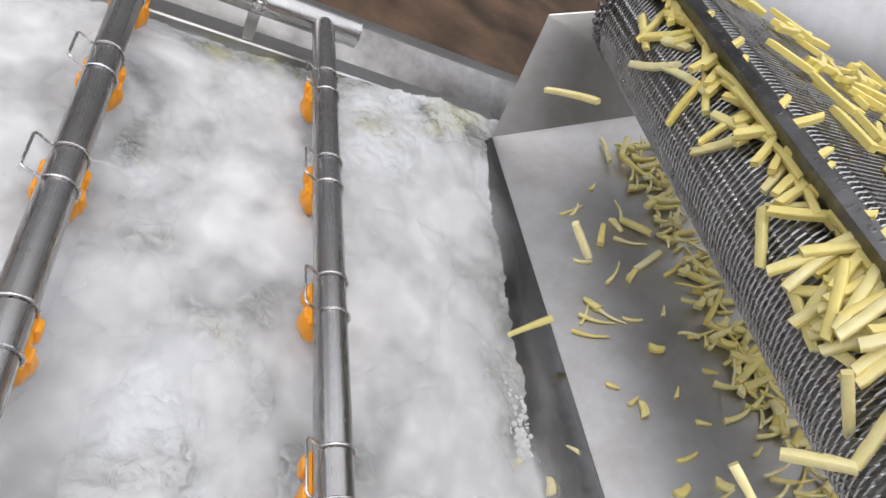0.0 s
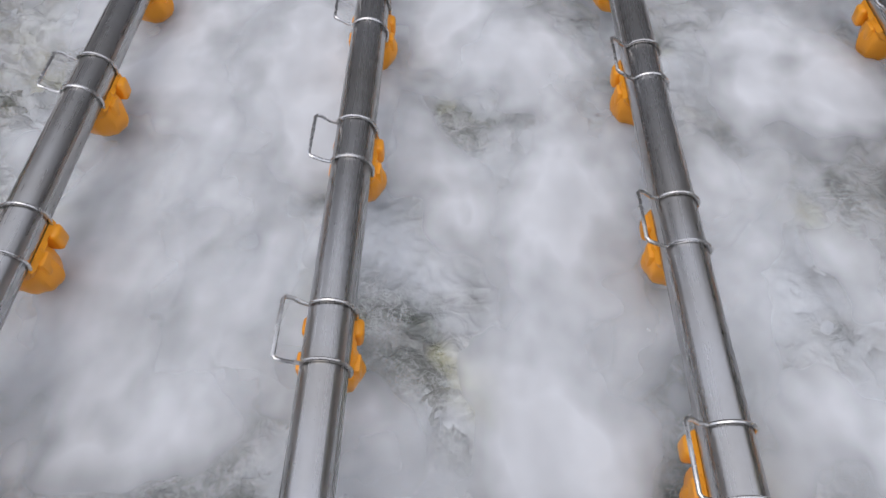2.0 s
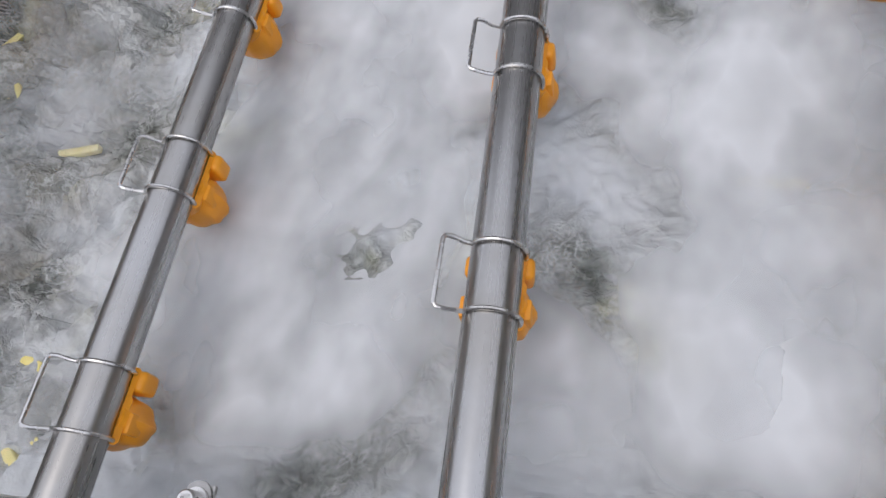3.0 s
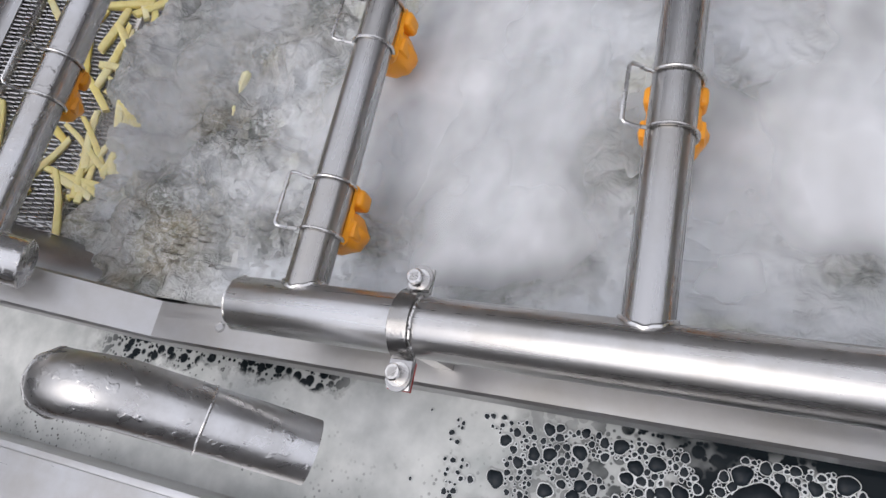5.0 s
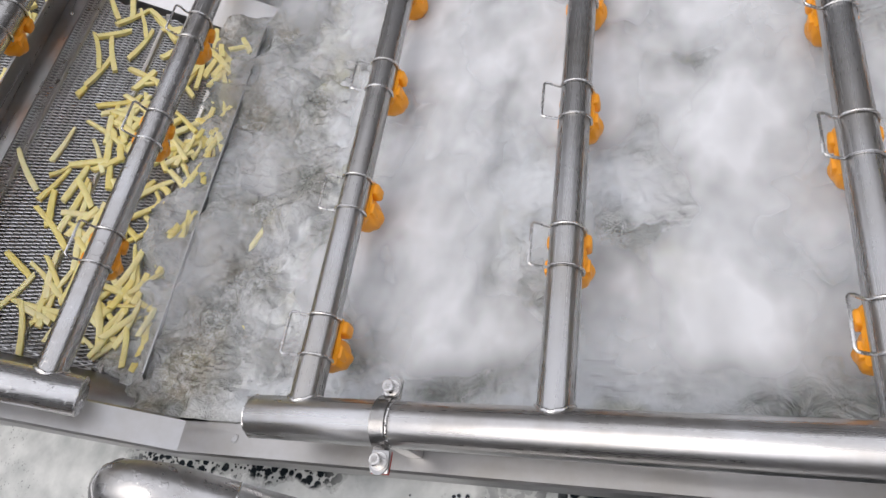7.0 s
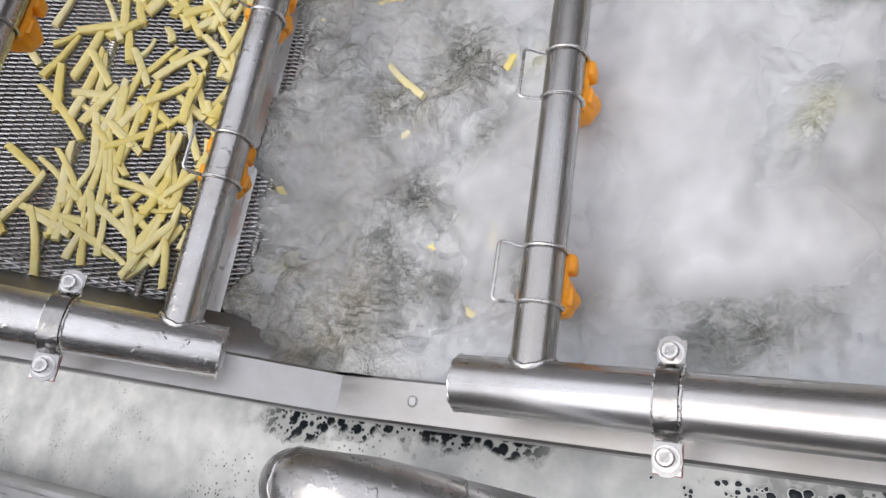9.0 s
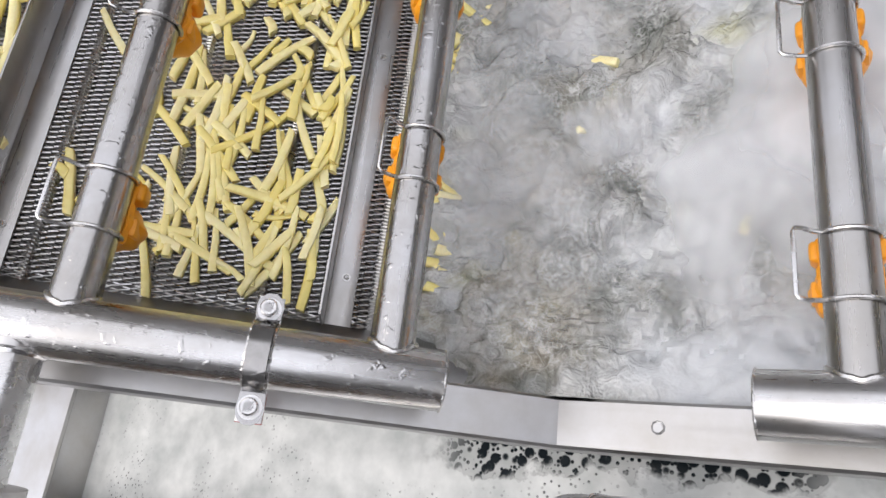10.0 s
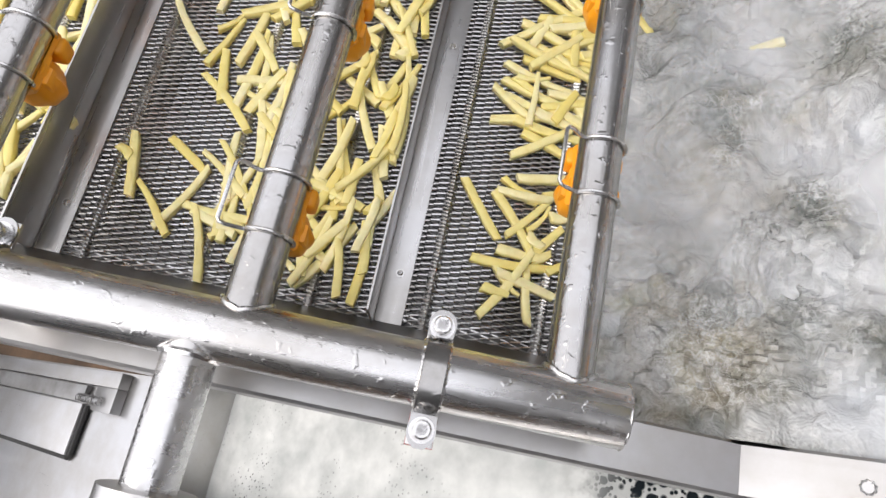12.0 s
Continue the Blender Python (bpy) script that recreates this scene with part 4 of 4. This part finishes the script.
part("side_guard", bm, SHEET, infeed, "stainless conveyor side guard")
bm = bmesh.new()
box(bm, (0.30, -0.05, -1.29), (0.34, -0.01, 0.05), 0.001)
box(bm, (0.30, INFEED_W + 0.08, -1.29), (0.34, INFEED_W + 0.12, 0.05), 0.001)
part("frame", bm, DARK, infeed)
INFEED_FRIES = []
random.seed(21)
CREST = 92
LAID = ([], [])
for i in range(CREST + 64):
    if i < 72:                                            # held against the flight
        q, y = random.gauss(-46, 2.6), 0.03 + 0.80 * (i + random.random()) / 72
        turn = random.gauss(84, 24) if random.random() < 0.75 else random.gauss(20, 25)
        m = pose(RX, 0, RZ) @ pose(0, 0, 0, 0, q, 0) @ pose(random.uniform(-.004, .004), y, RR + 0.003 + 0.020 * random.random(), 0, 0, turn)
    elif i < CREST:                                       # a clump sliding off
        m = pose(RX, 0, RZ) @ pose(0, 0, 0, 0, random.uniform(-70, -50), 0) @ pose(0, random.gauss(0.235, 0.035), RR + 0.003 + 0.026 * random.random(), 0, random.uniform(-6, 6), random.gauss(12, 24))
    else:
        x, y = random.gauss(0.21, 0.08), random.uniform(0.30, 0.83)
        m = pose(RX + x, y, RZ + RR + 0.002 + 0.02 * random.random() - x * 0.037, random.uniform(-8, 8), 2, random.uniform(0, 180))
    if 72 <= i < CREST:
        INFEED_FRIES.append(lay_fry(FRIES, m, "pale yellow raw potato fry sliding off the infeed roller", "fries on the infeed belt"))
    else:
        LAID[i < 72].append((m, FRIES))
INFEED_FRIES.append(joined_fries(LAID[1], "row of potato fries held against the infeed flight"))
RUN_FRIES = joined_fries(LAID[0], "loose potato fries lying on the infeed belt")


# ---- motion ----
def foam_mesh(size, cx, cy, o):
    def f(a, b):
        x, y = (a - 0.5) * 2 * size, (b - 0.5) * 2 * size
        r = math.hypot(x, y) / size * (1 + 0.35 * noise.noise((x * 9, y * 9, o)))
        dome = max(-0.09, 0.006 - 0.034 * r * r)
        return Vector((cx + x, cy + y, surge(cx + x, cy + y) + dome + 1.15 * lumps(x, y, o, boil(cx))))
    return grid(48, 48, f)


FOAM, FALLING = [], []
random.seed(31)
for i in range(56):
    x = -0.24 + 1.28 * ((i * 0.618) % 1) if i < 46 else 1.07 + 0.05 * ((i * 0.618) % 1)
    y = 0.18 + 0.69 * ((i * 0.7548) % 1) if i < 46 else 0.06 + 0.09 * (i - 46)
    ob = part("froth_patch", foam_mesh(0.085 + 0.011 * (i % 7), x, y, 3.7 * i), WATER)
    tagged(ob, "grey boiling patch of wash water beside the belt" if x < -0.05 else "white frothing upwelling on the wash water", "froth", "froth on the wash water", "stuff")
    FOAM.append((ob, x, y, random.uniform(0, 6.28)))


random.seed(61)
bm = bmesh.new()                                          # beads of froth washed up along the chute
for i in range(900):
    y = random.uniform(0.03, 0.93)
    x = 1.222 + 0.012 * noise.noise((y * 14, 3.0, 1.0)) + random.gauss(0, 0.008)
    r = random.choice((0.0014, 0.002, 0.003, 0.0042, 0.0055))
    bmesh.ops.create_icosphere(bm, subdivisions=1, radius=r, matrix=pose(x, y, surge(x) + 0.004 + 0.5 * random.uniform(-r, r)))
tagged(part("froth_beads", bm, FOAM_WHITE), "white froth beads washed up along the chute plate", "froth", kind="stuff")


def layer_height(z, o):
    """A gently billowing sheet over the whole tank."""
    def f(a, b):
        x, y = -0.41 + 1.65 * a, 0.03 + 0.99 * b
        return Vector((x, y, z + (surge(x) + 0.105) * (x < 0) + 0.008 * noise.noise((x * 5, y * 5, o)) + 0.004 * noise.noise((x * 13, y * 13, o))))
    return f


LAYERS = []
for i in range(4):
    ob = part("steam_layer", grid(84, 50, layer_height(-0.088 + 0.009 * i, 4.1 * i)), STEAM_LAYER)
    tagged(ob, "soft white steam hanging over the wash water", "steam", "layers of steam over the wash water", "stuff")
    LAYERS.append((ob, 1.7 * i, (0.035, -0.030, 0.024, -0.038)[i]))
random.seed(41)
for i in range(30):
    ob = lay_fry(FRIES, pose(0, 0, 0), "pale yellow raw potato fry falling from the infeed belt", "fries falling into the tank")
    FALLING.append((ob, -0.28 + 1.3 * i / 30, random.uniform(0.08, 0.75), random.uniform(0, 360), random.uniform(-60, 60), random.uniform(0.35, 0.8)))


FLOATING = []
random.seed(51)
for i in range(46):
    ob = new("floating_fry", random.choice(FRIES))
    tagged(ob, "pale potato fry tumbling half under the wash water", "fry", "fries floating in the wash water")
    if i < 22:
        x, y = -0.41 + 0.36 * random.random() ** 1.3, random.uniform(0.06, 0.72)
    elif i < 28:
        x, y = random.uniform(1.06, 1.17), random.uniform(0.02, 0.34)
    else:
        x, y = random.uniform(0.05, 0.75), random.uniform(0.08, 0.70)
    FLOATING.append((ob, x, y, random.uniform(0, 360), random.uniform(0, 6.28)))


def motions():
    shift = UP * BELT_V
    for ob in [belt] + ON_BELT:
        end = ob.matrix_basis.copy()
        walk(ob, [(0.0, Matrix.Translation(shift * -12.0) @ end), (12.0, end)])
    spin = math.degrees(0.055 / RR)
    walk(roller, [(t, pose(0, 0, 0, 0, -spin * t, 0)) for t in (0, 2, 4, 6, 8, 10, 12)])
    for ob in (RUN_FRIES,):
        m = ob.matrix_basis.copy()
        walk(ob, [(0.0, m), (2.0, Matrix.Translation((-0.02, 0, 0)) @ m), (12.0, Matrix.Translation((-0.03, 0, 0)) @ m)])
    centre = Matrix.Translation((RX, 0, RZ))
    for ob in INFEED_FRIES:
        m = centre.inverted() @ ob.matrix_basis
        walk(ob, [(t, centre @ pose(0, 0, 0, 0, -spin * min(t, 1.0) * 0.5, 0) @ m) for t in (0.0, 1.0, 12.0)])
    for ob, x, y, ph in FOAM:
        rows = []
        for k in range(25):
            t = 0.5 * k
            dz = -0.006 + 0.010 * math.sin(2.6 * t + ph) + 0.004 * math.sin(5.3 * t + 2 * ph)
            dx = 0.020 * math.sin(0.9 * t + ph) + 0.008 * math.sin(2.1 * t + 3 * ph)
            dy = 0.020 * math.cos(0.8 * t + 1.7 * ph)
            about = Matrix.Translation((x, y, surge(x)))
            rows.append((t, Matrix.Translation((dx, dy, dz)) @ about @ pose(0, 0, 0, 2 * math.sin(2 * t + ph), 2 * math.cos(1.7 * t + ph), 7 * math.sin(0.5 * t + ph)) @ about.inverted()))
        walk(ob, rows)
    for ob, x, y, turn, ph in FLOATING:
        rows = []
        for k in range(25):
            t = 0.5 * k
            z = surge(x, y) - (0.0145 if x < 0 else 0.016) + 0.007 * math.sin(2.3 * t + ph)
            rows.append((t, pose(x + 0.02 * math.sin(0.8 * t + ph), y + 0.03 * math.cos(0.5 * t + ph), z, 0, 4 * math.sin(1.3 * t + ph), turn + 30 * math.sin(0.6 * t + 2 * ph))))
        walk(ob, rows)
    for ob, ph, drift in LAYERS:                           # each layer drifts and heaves on its own
        walk(ob, [(0.5 * k, Matrix.Translation((drift * math.sin(0.55 * k * 0.5 + ph), 0.024 * math.sin(0.8 * k * 0.5 + 2 * ph), 0.004 * math.sin(1.3 * k * 0.5 + ph)))) for k in range(25)])
    for ob, t0, y, turn, tip, sp in FALLING:
        rows = []
        steps = [k * 0.1 for k in range(int(max(0.0, t0) * 10) + 1)] if t0 > 0 else []
        for t in steps:                                   # carried round by the belt
            if t < t0 - 0.02:
                rows.append((t, centre @ pose(0, 0, 0, 0, -86 + spin * (t0 - t), 0) @ pose(0, y, RR + 0.003, 0, 0, turn)))
        for k in range(0, 40):                            # falling, then under the froth
            t = t0 + k * 0.05
            if t < 0:
                continue
            s = t - t0
            x, z = RX - RR - 0.008 - 0.35 * sp * s, RZ + 0.02 - 0.1 * s - 4.9 * s * s
            if z < -0.20:
                rows.append((t, pose(x, y, -0.20, 0, 10, turn)))
                break
            rows.append((t, centre @ pose(0, 0, 0, 0, -86 - 90 * s, 0) @ pose(0, y, RR + 0.003, 0, 0, turn + 120 * s) if s < 0.04 else pose(x, y, z, tip * s * 4, 40 + tip * s * 3, turn + 120 * s)))
        if rows[0][0] > 0:
            rows.insert(0, (0.0, rows[0][1]))
        rows.append((12.0, rows[-1][1]))
        walk(ob, rows)


motions()
